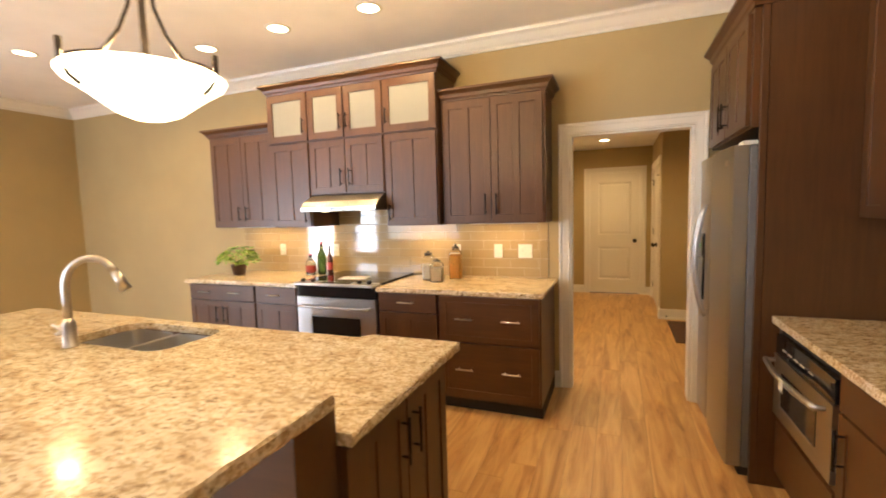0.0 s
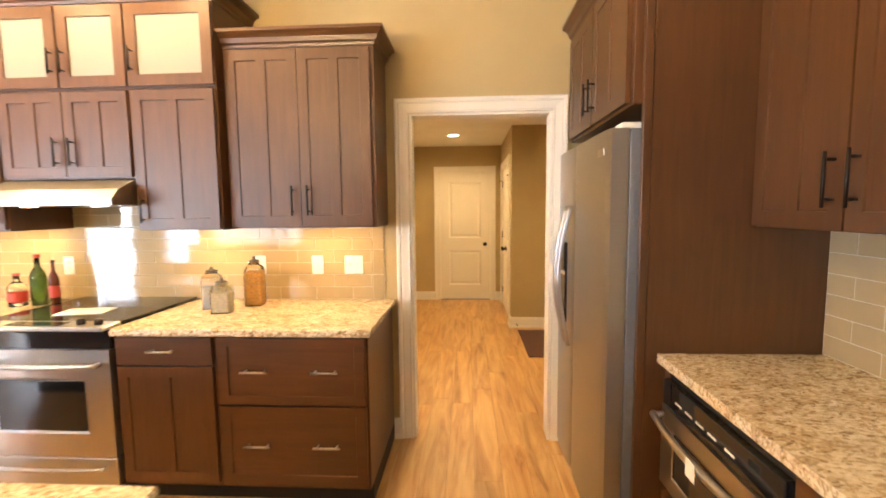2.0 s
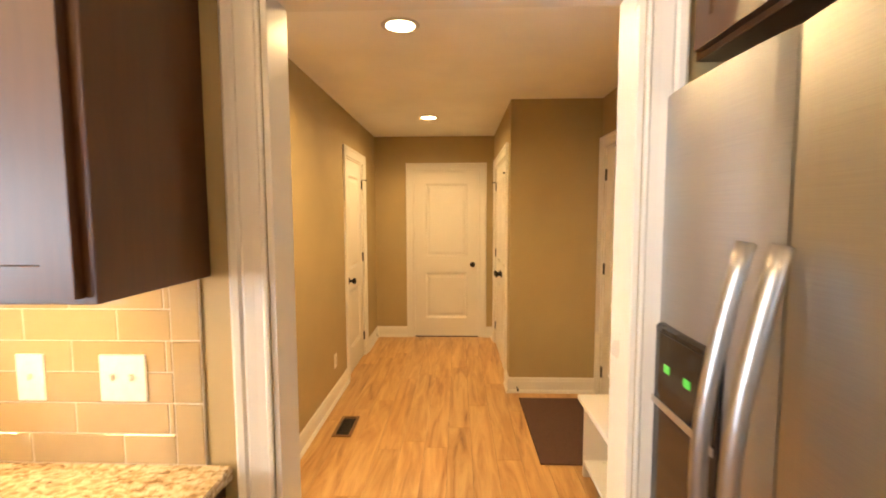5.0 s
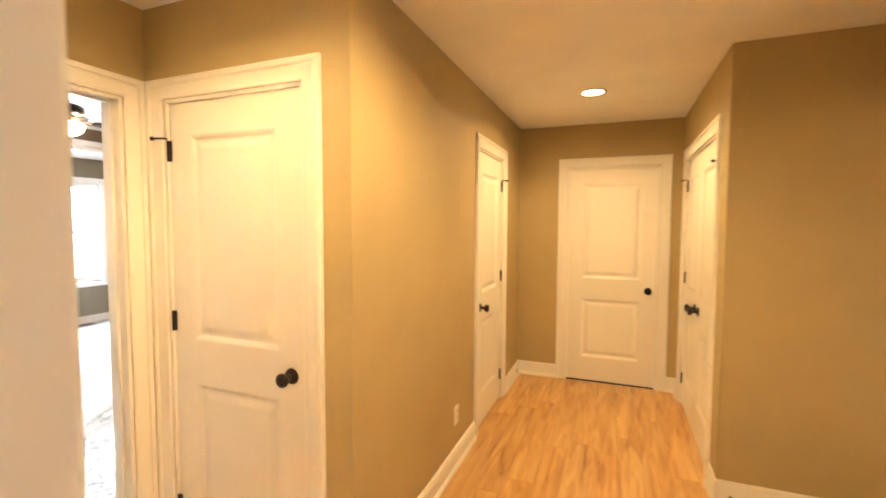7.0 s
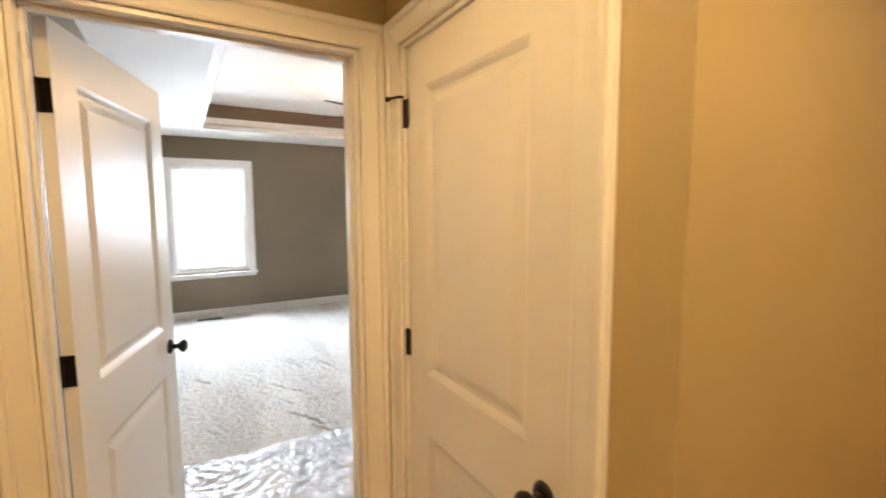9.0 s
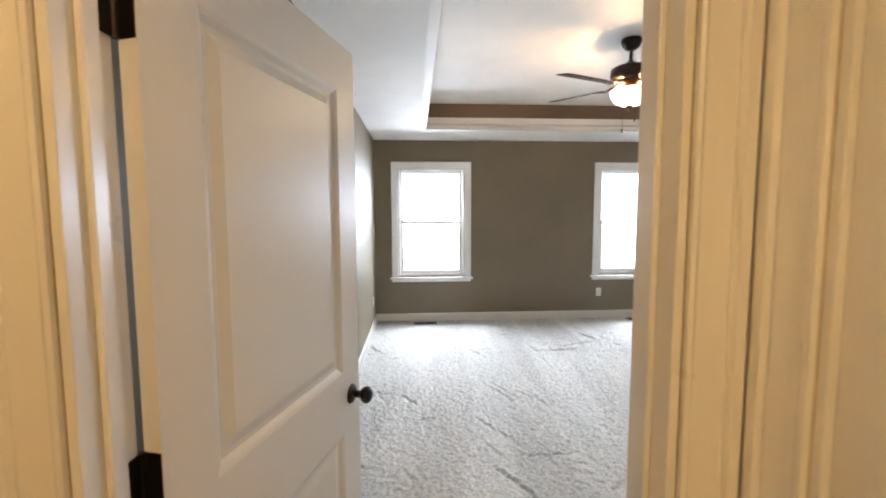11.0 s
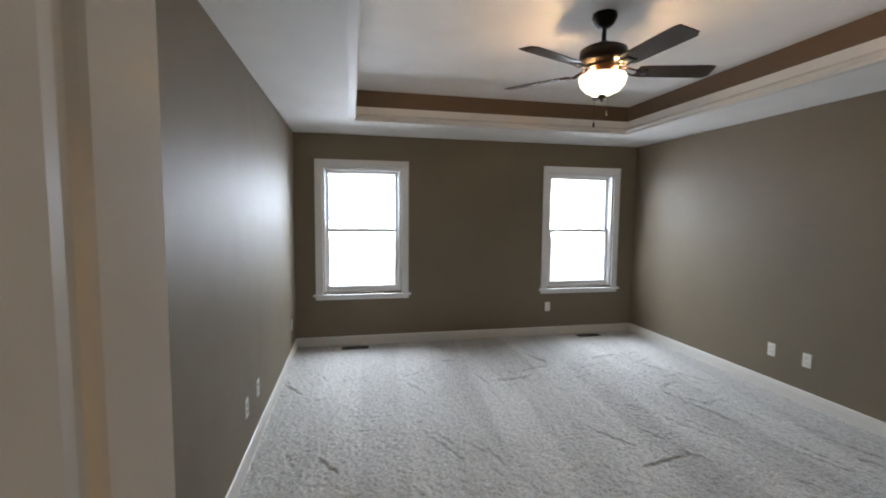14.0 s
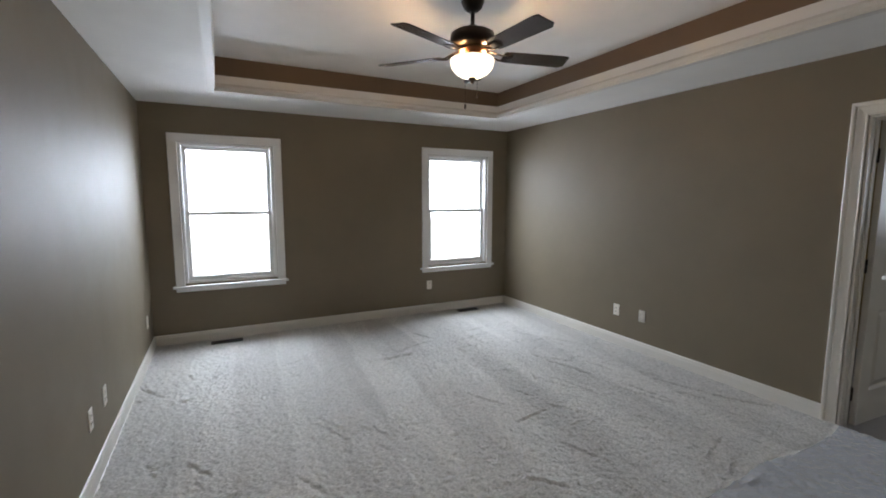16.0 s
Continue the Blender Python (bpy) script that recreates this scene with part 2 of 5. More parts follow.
def glass(name, colour=(1, 1, 1), rough=0.0, alpha=1.0):
    m, n, l, b = material(name, rough)
    b.inputs["Base Color"].default_value = (*colour, 1)
    b.inputs["Transmission Weight"].default_value = 1.0
    b.inputs["IOR"].default_value = 1.45
    b.inputs["Alpha"].default_value = alpha
    return m


PANE = glass("window_glass", (1, 1, 1), 0.0, 0.12)
JAR = glass("clear_jar_glass", (0.95, 0.97, 0.96), 0.02)
OILGLASS = glass("green_bottle_glass", (0.10, 0.22, 0.05), 0.03)
m_, n_, l_, b_ = material("clear_plastic_film", 0.05, 0.0, 1.0)
b_.inputs["Base Color"].default_value = (0.62, 0.64, 0.70, 1)
b_.inputs["IOR"].default_value = 1.6
b_.inputs["Specular IOR Level"].default_value = 1.0
b_.inputs["Alpha"].default_value = 0.6
bump(n_, l_, b_, noise_tex(n_, l_, world_coords(n_, l_, (1, 0.6, 1)), 44, 4, 0.6, 2.6), 0.75, 0.03)
FILM = m_
FROST = plain("frosted_cabinet_glass", (0.205, 0.205, 0.185), 0.4, 0, 0.02, 4)


def glow(name, colour, strength, base=(0.8, 0.78, 0.72)):
    m, n, l, b = material(name, 0.3)
    b.inputs["Base Color"].default_value = (*base, 1)
    b.inputs["Emission Color"].default_value = (*colour, 1)
    b.inputs["Emission Strength"].default_value = strength
    return m


BOWL = glow("lit_alabaster_glass", (1.0, 0.80, 0.50), 10.0)
FANBOWL = glow("lit_opal_glass", (1.0, 0.84, 0.60), 7.0)
LAMPDISC = glow("lit_downlight_lens", (1.0, 0.80, 0.48), 14.0)
HOODLENS = glow("lit_hood_lens", (1.0, 0.80, 0.48), 5.0)
DIGITS = glow("green_display_digits", (0.15, 1.0, 0.10), 0.35, (0.02, 0.05, 0.02))
BACKDROP = glow("bright_overcast_sky", (0.93, 0.97, 1.0), 7.0)

# ---------- builders ----------


def mesh_of(bm, name, mat, smooth=False):
    me = bpy.data.meshes.new(name)
    bmesh.ops.recalc_face_normals(bm, faces=bm.faces)
    if smooth:
        for f in bm.faces:
            f.smooth = True
    bm.to_mesh(me)
    bm.free()
    me.materials.append(mat)
    return me


def part(name, bm, mat, parent, label="", smooth=False, m=None):
    """Links a bmesh as one mesh object under a thing or a part."""
    ob = new(name, mesh_of(bm, name, mat, smooth))
    ob.parent = parent
    if m is not None:
        ob.matrix_basis = m
    if label:
        ob["label"] = label
    return ob


def thing(name, label, category, m=None, group="", kind=""):
    """An Empty at the base of a thing, which parents its parts."""
    ob = new(name)
    if m is not None:
        ob.matrix_basis = m
    return tagged(ob, label, category, group, kind)


def solid(name, bm, mat, label, category="", kind="structure", smooth=False):
    return tagged(new(name, mesh_of(bm, name, mat, smooth)), label, category, "", kind)


def box(bm, x0, x1, y0, y1, z0, z1, bevel=0.0, seg=1):
    c = Matrix.Translation(((x0 + x1) / 2, (y0 + y1) / 2, (z0 + z1) / 2)) @ Matrix.Diagonal((abs(x1 - x0), abs(y1 - y0), abs(z1 - z0), 1))
    vs = bmesh.ops.create_cube(bm, size=1, matrix=c)["verts"]
    if bevel:
        es = list({e for v in vs for e in v.link_edges})
        bmesh.ops.bevel(bm, geom=es, offset=bevel, segments=seg, affect="EDGES", profile=0.5)
    return bm


def boxed(*a, **k):
    return box(bmesh.new(), *a, **k)


def rod(bm, a, b, r, seg=12, r2=None):
    a, b = Vector(a), Vector(b)
    d = b - a
    m = Matrix.Translation((a + b) / 2) @ d.to_track_quat("Z", "Y").to_matrix().to_4x4()
    bmesh.ops.create_cone(bm, cap_ends=True, segments=seg, radius1=r, radius2=r if r2 is None else r2, depth=d.length, matrix=m)
    return bm


def lathe(bm, profile, seg=28, m=None):
    """Turns (radius, height) pairs round z."""
    m = m or Matrix()
    rings = []
    for r, z in profile:
        if r < 1e-5:
            rings.append([bm.verts.new(m @ Vector((0, 0, z)))])
        else:
            rings.append([bm.verts.new(m @ Vector((r * math.cos(2 * math.pi * i / seg), r * math.sin(2 * math.pi * i / seg), z))) for i in range(seg)])
    for p, q in zip(rings, rings[1:]):
        for i in range(seg):
            j = (i + 1) % seg
            if len(p) == 1 and len(q) > 1:
                bm.faces.new((p[0], q[i], q[j]))
            elif len(q) == 1 and len(p) > 1:
                bm.faces.new((p[i], p[j], q[0]))
            elif len(p) > 1:
                bm.faces.new((p[i], p[j], q[j], q[i]))
    return bm


def tube(bm, points, r, seg=10, r_end=None):
    """A round bar along a smooth line of points."""
    pts = [Vector(p) for p in points]
    rings = []
    for i, p in enumerate(pts):
        d = (pts[min(i + 1, len(pts) - 1)] - pts[max(i - 1, 0)]).normalized()
        side = d.orthogonal().normalized() if i == 0 else (side - d * side.dot(d)).normalized()
        up = d.cross(side)
        rr = r if r_end is None else r + (r_end - r) * i / (len(pts) - 1)
        rings.append([bm.verts.new(p + rr * (math.cos(2 * math.pi * k / seg) * side + math.sin(2 * math.pi * k / seg) * up)) for k in range(seg)])
    for p, q in zip(rings, rings[1:]):
        for k in range(seg):
            j = (k + 1) % seg
            bm.faces.new((p[k], p[j], q[j], q[k]))
    bm.faces.new(rings[0][::-1])
    bm.faces.new(rings[-1])
    return bm


def extrude_profile(bm, profile, a, b, out, up=Vector((0, 0, 1)), mitre_a=0.0, mitre_b=0.0):
    """Runs a closed (out, up) profile from a to b; a mitre pushes the ends along by out times it."""
    a, b, out = Vector(a), Vector(b), Vector(out)
    d = (b - a).normalized()
    ra = [bm.verts.new(a + out * o + up * u - d * o * mitre_a) for o, u in profile]
    rb = [bm.verts.new(b + out * o + up * u + d * o * mitre_b) for o, u in profile]
    k = len(profile)
    for i in range(k):
        j = (i + 1) % k
        bm.faces.new((ra[i], ra[j], rb[j], rb[i]))
    bm.faces.new(ra[::-1])
    bm.faces.new(rb)
    return bm


def relief(bm, w, h, th, panels, rings, both=True, through=False):
    """A slab 0..w by 0..h, front at y=0, back at y=th, with sunk panels. rings: (inset, depth) steps; through: panels are holes."""
    xs = sorted({0, w, *(v for p in panels for v in p[:2])})
    zs = sorted({0, h, *(v for p in panels for v in p[2:])})

    def inside(x, z):
        return any(p[0] < x < p[1] and p[2] < z < p[3] for p in panels)

    def quad(pts):
        bm.faces.new([bm.verts.new(p) for p in pts])

    for y, s in ((0, 1), (th, -1)) if both or through else ((0, 1),):
        for x0, x1 in zip(xs, xs[1:]):
            for z0, z1 in zip(zs, zs[1:]):
                if not inside((x0 + x1) / 2, (z0 + z1) / 2):
                    quad(((x0, y, z0), (x1, y, z0), (x1, y, z1), (x0, y, z1)))
        if through:
            continue
        for x0, x1, z0, z1 in panels:
            steps = [(0, 0), *rings]
            for (i0, d0), (i1, d1) in zip(steps, steps[1:]):
                o = [(x0 + i0, z0 + i0), (x1 - i0, z0 + i0), (x1 - i0, z1 - i0), (x0 + i0, z1 - i0)]
                n = [(x0 + i1, z0 + i1), (x1 - i1, z0 + i1), (x1 - i1, z1 - i1), (x0 + i1, z1 - i1)]
                for k in range(4):
                    j = (k + 1) % 4
                    quad(((o[k][0], y + s * d0, o[k][1]), (o[j][0], y + s * d0, o[j][1]), (n[j][0], y + s * d1, n[j][1]), (n[k][0], y + s * d1, n[k][1])))
            i, d = rings[-1]
            quad(((x0 + i, y + s * d, z0 + i), (x1 - i, y + s * d, z0 + i), (x1 - i, y + s * d, z1 - i), (x0 + i, y + s * d, z1 - i)))
    if not (both or through):
        quad(((0, th, 0), (w, th, 0), (w, th, h), (0, th, h)))
    edges = [((0, 0), (w, 0)), ((w, 0), (w, h)), ((w, h), (0, h)), ((0, h), (0, 0))]
    if through:
        for x0, x1, z0, z1 in panels:
            edges += [((x0, z0), (x1, z0)), ((x1, z0), (x1, z1)), ((x1, z1), (x0, z1)), ((x0, z1), (x0, z0))]
    for p, q in edges:
        quad(((p[0], 0, p[1]), (q[0], 0, q[1]), (q[0], th, q[1]), (p[0], th, p[1])))
    bmesh.ops.remove_doubles(bm, verts=bm.verts, dist=1e-5)
    return bm


def wall(name, axis, t0, t1, a0, a1, z0, z1, holes, mat, label):
    """A wall between t0 and t1 across its thickness, a0..a1 along, with openings (a, a, z, z) through it."""
    bm = bmesh.new()
    cuts = sorted({a0, a1, *(v for h in holes for v in h[:2])})
    for p, q in zip(cuts, cuts[1:]):
        mid = (p + q) / 2
        spans, low = [], z0
        for h in sorted((h for h in holes if h[0] < mid < h[1]), key=lambda h: h[2]):
            spans.append((low, h[2]))
            low = h[3]
        spans.append((low, z1))
        for lo, hi in spans:
            if hi - lo > 1e-4:
                box(bm, t0, t1, p, q, lo, hi) if axis == "x" else box(bm, p, q, t0, t1, lo, hi)
    return solid(name, bm, mat, label, "wall")


# ---------- walls, floors, ceilings ----------
KY = 4.675
CEILK = 2.885
wall("wall_kitchen_north", "y", KY, 4.80, -6.30, 1.545, 0, 3.0, [(-0.147, 0.715, 0, 2.04)], WALL, "olive taupe painted kitchen wall with cased opening")
wall("wall_kitchen_east", "x", 1.545, 1.665, -3.0, 4.80, 0, 3.0, [], WALL, "olive taupe painted wall behind the counters")
wall("wall_kitchen_west", "x", -6.42, -6.30, -3.0, 4.80, 0, 3.0, [(-0.70, 0.20, 0.08, 2.10), (-2.70, -1.80, 0.08, 2.10)], WALL, "olive taupe painted kitchen wall with two glazed doors")
wall("wall_kitchen_south", "y", -3.12, -3.0, -6.42, 1.665, 0, 3.0, [(-6.05, -3.75, 0.5, 2.5)], WALL, "plain painted wall with a wide window opening")
wall("wall_hall_east", "x", 1.47, 1.59, 4.80, 7.318, 0, 2.44, [(6.45, 7.235, 0, 2.04)], WALL, "olive taupe painted hall wall")
wall("wall_nook", "y", 7.318, 7.438, 0.735, 1.59, 0, 2.44, [], WALL, "olive taupe painted wall beside the doormat")
wall("wall_hall_right", "x", 0.735, 0.855, 7.438, 8.995, 0, 2.44, [(7.58, 8.76, 0, 2.04)], WALL, "olive taupe painted hall wall with closet doors")
wall("wall_hall_end", "y", 8.995, 9.115, -0.82, 0.855, 0, 2.44, [(-0.239, 0.564, 0, 2.04)], WALL, "olive taupe painted end wall of the hall")
wall("wall_hall_left", "x", -0.82, -0.70, 6.11, 8.995, 0, 2.44, [(7.585, 8.285, 0, 2.04)], WALL, "olive taupe painted hall wall with a door")
wall("wall_closet", "y", 5.99, 6.11, -1.765, -0.70, 0, 2.44, [(-1.657, -0.908, 0, 2.04)], WALL, "olive taupe painted wall with closet door")
wall("wall_bedroom_east", "x", -1.825, -1.765, 4.80, 9.352, 0, 2.44, [(5.03, 5.89, 0, 2.04)], WALL, "olive taupe painted hall side of bedroom wall")
wall("wall_bedroom_inner", "x", -1.885, -1.825, 4.96, 9.232, 0, 2.445, [(5.03, 5.89, 0, 2.04)], BED_WALL, "taupe painted bedroom wall around the doorway")
wall("wall_bedroom_south", "y", 4.84, 4.96, -7.185, -1.825, 0, 3.0, [], BED_WALL, "satin taupe painted bedroom wall")
wall("wall_bedroom_west", "x", -7.185, -7.065, 4.96, 9.232, 0, 3.0, [(5.266, 6.161, 0.645, 2.08), (8.018, 8.913, 0.645, 2.08)], BED_WALL, "satin taupe painted wall with two windows")
wall("wall_bedroom_north", "y", 9.232, 9.352, -7.185, -1.825, 0, 3.0, [(-3.19, -2.43, 0, 2.04)], BED_WALL, "satin taupe painted bedroom wall with open doorway")
wall("wall_bath_west", "x", -4.02, -3.90, 9.352, 11.4, 0, 2.44, [], WALL, "plain painted bathroom wall")
wall("wall_bath_east", "x", -1.60, -1.48, 9.352, 11.4, 0, 2.44, [], WALL, "plain painted bathroom wall")
wall("wall_bath_north", "y", 11.4, 11.52, -4.02, -1.48, 0, 2.44, [], WALL, "plain painted bathroom wall")

solid("ceiling_kitchen", boxed(-6.42, 1.665, -3.12, 4.80, 3.0, 3.1), CEIL, "white painted kitchen ceiling slab", "ceiling")
solid("ceiling_kitchen_board", boxed(-6.30, 1.545, -3.0, KY, CEILK, 2.995), CEIL, "smooth white painted kitchen ceiling", "ceiling")
solid("ceiling_hall", boxed(-1.765, 1.59, 4.80, 9.115, 2.44, 2.56), CEIL, "smooth white painted hall ceiling", "ceiling")
solid("ceiling_bath", boxed(-4.02, -1.48, 9.352, 11.52, 2.44, 2.56), CEIL, "white painted bathroom ceiling", "ceiling")

# bedroom tray ceiling
TX0, TX1, TY0, TY1 = -6.285, -2.40, 5.615, 8.545
bm = bmesh.new()
for a in ((-7.065, TX0, 4.96, 9.232), (TX1, -1.825, 4.96, 9.232), (TX0, TX1, 4.96, TY0), (TX0, TX1, TY1, 9.232)):
    box(bm, a[0], a[1], a[2], a[3], 2.445, 2.58)
solid("ceiling_bedroom_border", bm, CEIL, "white painted lower border of the tray ceiling", "ceiling")
bm = bmesh.new()
for a in ((TX0 - 0.12, TX0 - 0.03, TY0 - 0.12, TY1 + 0.12), (TX1 + 0.03, TX1 + 0.12, TY0 - 0.12, TY1 + 0.12), (TX0 - 0.03, TX1 + 0.03, TY0 - 0.12, TY0 - 0.03), (TX0 - 0.03, TX1 + 0.03, TY1 + 0.03, TY1 + 0.12)):
    box(bm, a[0], a[1], a[2], a[3], 2.581, 2.742)
solid("trim_tray_band", bm, BAND, "brown painted band inside the tray ceiling", "ceiling band")
solid("ceiling_bedroom_tray", boxed(TX0 - 0.12, TX1 + 0.12, TY0 - 0.12, TY1 + 0.12, 2.742, 2.86), CEIL, "white painted raised tray ceiling", "ceiling")
CROWN_TRAY = [(0, 0.0), (0.012, 0.0), (0.012, 0.02), (0.022, 0.028), (0.022, 0.045), (-0.005, 0.075), (-0.018, 0.10), (-0.018, 0.115), (-0.026, 0.125), (-0.026, 0.137), (-0.045, 0.137), (-0.045, 0.0)]
bm = bmesh.new()
PR = [(-o + 0.0, u) for o, u in CROWN_TRAY]
for a, b, out in (((TX0, TY0, 2.444), (TX0, TY1, 2.444), (-1, 0, 0)), ((TX1, TY1, 2.444), (TX1, TY0, 2.444), (1, 0, 0)), ((TX1, TY0, 2.444), (TX0, TY0, 2.444), (0, -1, 0)), ((TX0, TY1, 2.444), (TX1, TY1, 2.444), (0, 1, 0))):
    extrude_profile(bm, PR, a, b, out, mitre_a=1, mitre_b=1)
solid("trim_tray_crown", bm, CROWN, "white crown moulding round the tray", "moulding")

# kitchen crown
CROWN = [(0, -0.115), (0.012, -0.115), (0.014, -0.095), (0.03, -0.08), (0.06, -0.04), (0.085, -0.022), (0.09, -0.008), (0.10, 0.0), (0, 0)]
bm = bmesh.new()
z = CEILK
extrude_profile(bm, CROWN, (-6.30, KY, z), (1.545, KY, z), (0, -1, 0), mitre_a=-1, mitre_b=-1)
extrude_profile(bm, CROWN, (-6.30, -3.0, z), (-6.30, KY, z), (1, 0, 0), mitre_a=-1, mitre_b=-1)
extrude_profile(bm, CROWN, (1.545, KY, z), (1.545, -3.0, z), (-1, 0, 0), mitre_a=-1, mitre_b=-1)
solid("trim_kitchen_crown", bm, TRIM, "white crown moulding at the kitchen ceiling", "moulding")

# baseboards
BASE = [(0, 0), (0.026, 0), (0.026, 0.012), (0.018, 0.026), (0.015, 0.028), (0.015, 0.098), (0.012, 0.104), (0.012, 0.116), (0.006, 0.128), (0, 0.13)]


def baseboard(a, b, out, label="white painted moulded baseboard"):
    solid("baseboard", extrude_profile(bmesh.new(), BASE, (*a, 0.0), (*b, 0.0), (*out, 0)), TRIM, label, "baseboard")


for a, b, out in (
    ((-0.70, 5.99), (-0.70, 7.50), (1, 0)), ((-0.70, 8.37), (-0.70, 8.995), (1, 0)),
    ((-0.70, 8.995), (-0.326, 8.995), (0, -1)), ((0.651, 8.995), (0.735, 8.995), (0, -1)),
    ((0.735, 7.29), (0.735, 7.492), (-1, 0)), ((0.735, 7.318), (1.47, 7.318), (0, -1)), ((0.735, 8.848), (0.735, 8.995), (-1, 0)),
    ((-0.823, 5.99), (-0.674, 5.99), (0, -1)), ((-1.765, 4.80), (-0.233, 4.80), (0, 1)), ((-1.765, 4.80), (-1.765, 4.942), (1, 0)),
    ((-0.269, KY), (-0.233, KY), (0, -1)), ((-6.30, KY), (-3.56, KY), (0, -1)), ((-6.30, -3.0), (-6.30, KY), (1, 0)),
    ((-7.065, 4.96), (-7.065, 9.232), (1, 0)), ((-7.065, 4.96), (-1.885, 4.96), (0, 1)), ((-7.065, 9.232), (-3.277, 9.232), (0, -1)),
    ((-2.343, 9.232), (-1.885, 9.232), (0, -1)), ((-1.885, 5.978), (-1.885, 9.232), (-1, 0)),
):
    baseboard(a, b, out)

# ---------- doors ----------
CASW = 0.085


def casing(parent, width, height, side, proud=0.0):
    """Three mitred casing boards round an opening 0..width, on the face y=side, pointing to -y."""
    prof = [(0.0, 0.0), (0.010, 0.0), (0.012, 0.006), (0.009, 0.012), (0.011, 0.03), (0.015, 0.052), (0.013, 0.058), (0.020, 0.064), (0.022, 0.078), (0.018, CASW), (0, CASW)]
    out = Vector((0, -1, 0))
    y = side
    for a, b, up in (((0, y, 0), (0, y, height), Vector((-1, 0, 0))), ((width, y, 0), (width, y, height), Vector((1, 0, 0)))):
        bm = bmesh.new()
        a, b = Vector(a), Vector(b)
        lo = [bm.verts.new(a + out * o + up * u) for o, u in prof]
        hi = [bm.verts.new(b + out * o + up * u + Vector((0, 0, u))) for o, u in prof]
        for i in range(len(prof)):
            j = (i + 1) % len(prof)
            bm.faces.new((lo[i], lo[j], hi[j], hi[i]))
        bm.faces.new(lo[::-1])
        bm.faces.new(hi)
        part("casing", bm, TRIM, parent)
    bm = bmesh.new()
    l_ = [bm.verts.new(Vector((-u, y - o, height + u))) for o, u in prof]
    r_ = [bm.verts.new(Vector((width + u, y - o, height + u))) for o, u in prof]
    for i in range(len(prof)):
        j = (i + 1) % len(prof)
        bm.faces.new((l_[i], l_[j], r_[j], r_[i]))
    bm.faces.new(l_[::-1])
    bm.faces.new(r_)
    part("casing", bm, TRIM, parent)


def jambs(parent, width, height, depth, stop=None):
    for x0, x1 in ((0.001, 0.016), (width - 0.016, width - 0.001)):
        part("jamb", boxed(x0, x1, 0.001, depth - 0.001, 0.001, height - 0.001, bevel=0.001), TRIM, parent)
    part("jamb", boxed(0.017, width - 0.017, 0.001, depth - 0.001, height - 0.016, height - 0.001, bevel=0.001), TRIM, parent)
    if stop is not None:
        for x0, x1 in ((0.016, 0.027), (width - 0.027, width - 0.016)):
            part("door_stop", boxed(x0, x1, stop, stop + 0.035, 0.001, height - 0.027, bevel=0.002), TRIM, parent)
        part("door_stop", boxed(0.016, width - 0.016, stop, stop + 0.035, height - 0.027, height - 0.016, bevel=0.002), TRIM, parent)


RINGS = [(0.010, 0.004), (0.022, 0.012), (0.034, 0.012), (0.060, 0.004)]


def knob_pair(parent, x, z, th, both=True):
    for y, s in ((0, -1), (th, 1)) if both else ((0, -1),):
        m = Matrix.Translation((x, y, z)) @ pose(0, 0, 0, 90 if s < 0 else -90, 0, 0)
        k = part("door_knob", lathe(bmesh.new(), [(0, 0.030), (0.012, 0.030), (0.014, 0.036), (0.024, 0.043), (0.0285, 0.053), (0.027, 0.062), (0.018, 0.069), (0, 0.071)], 20), BRONZE, parent, "dark bronze round door knob", True, m)
        part("rosette", lathe(bmesh.new(), [(0, 0.012), (0.020, 0.012), (0.028, 0.008), (0.033, 0.0015), (0.033, 0.0), (0, 0)], 20), BRONZE, k, "", True)
        part("neck", rod(bmesh.new(), (0, 0, 0.010), (0, 0, 0.034), 0.0115, 12), BRONZE, k, "", True)


def door_leaf(w, h, th=0.035):
    st = 0.125 if w > 0.6 else 0.09
    return relief(bmesh.new(), w, h, th, [(st, w - st, 0.225, 0.785), (st, w - st, 0.985, h - 0.140)], RINGS)


def hinge(parent, x, y, z, m=None):
    bm = bmesh.new()
    rod(bm, (x, y, z - 0.045), (x, y, z + 0.045), 0.006, 10)
    box(bm, x - 0.018, x + 0.018, y + 0.003, y + 0.006, z - 0.045, z + 0.045, 0.001)
    return part("hinge", bm, BRONZE, parent, "dark bronze butt hinge")


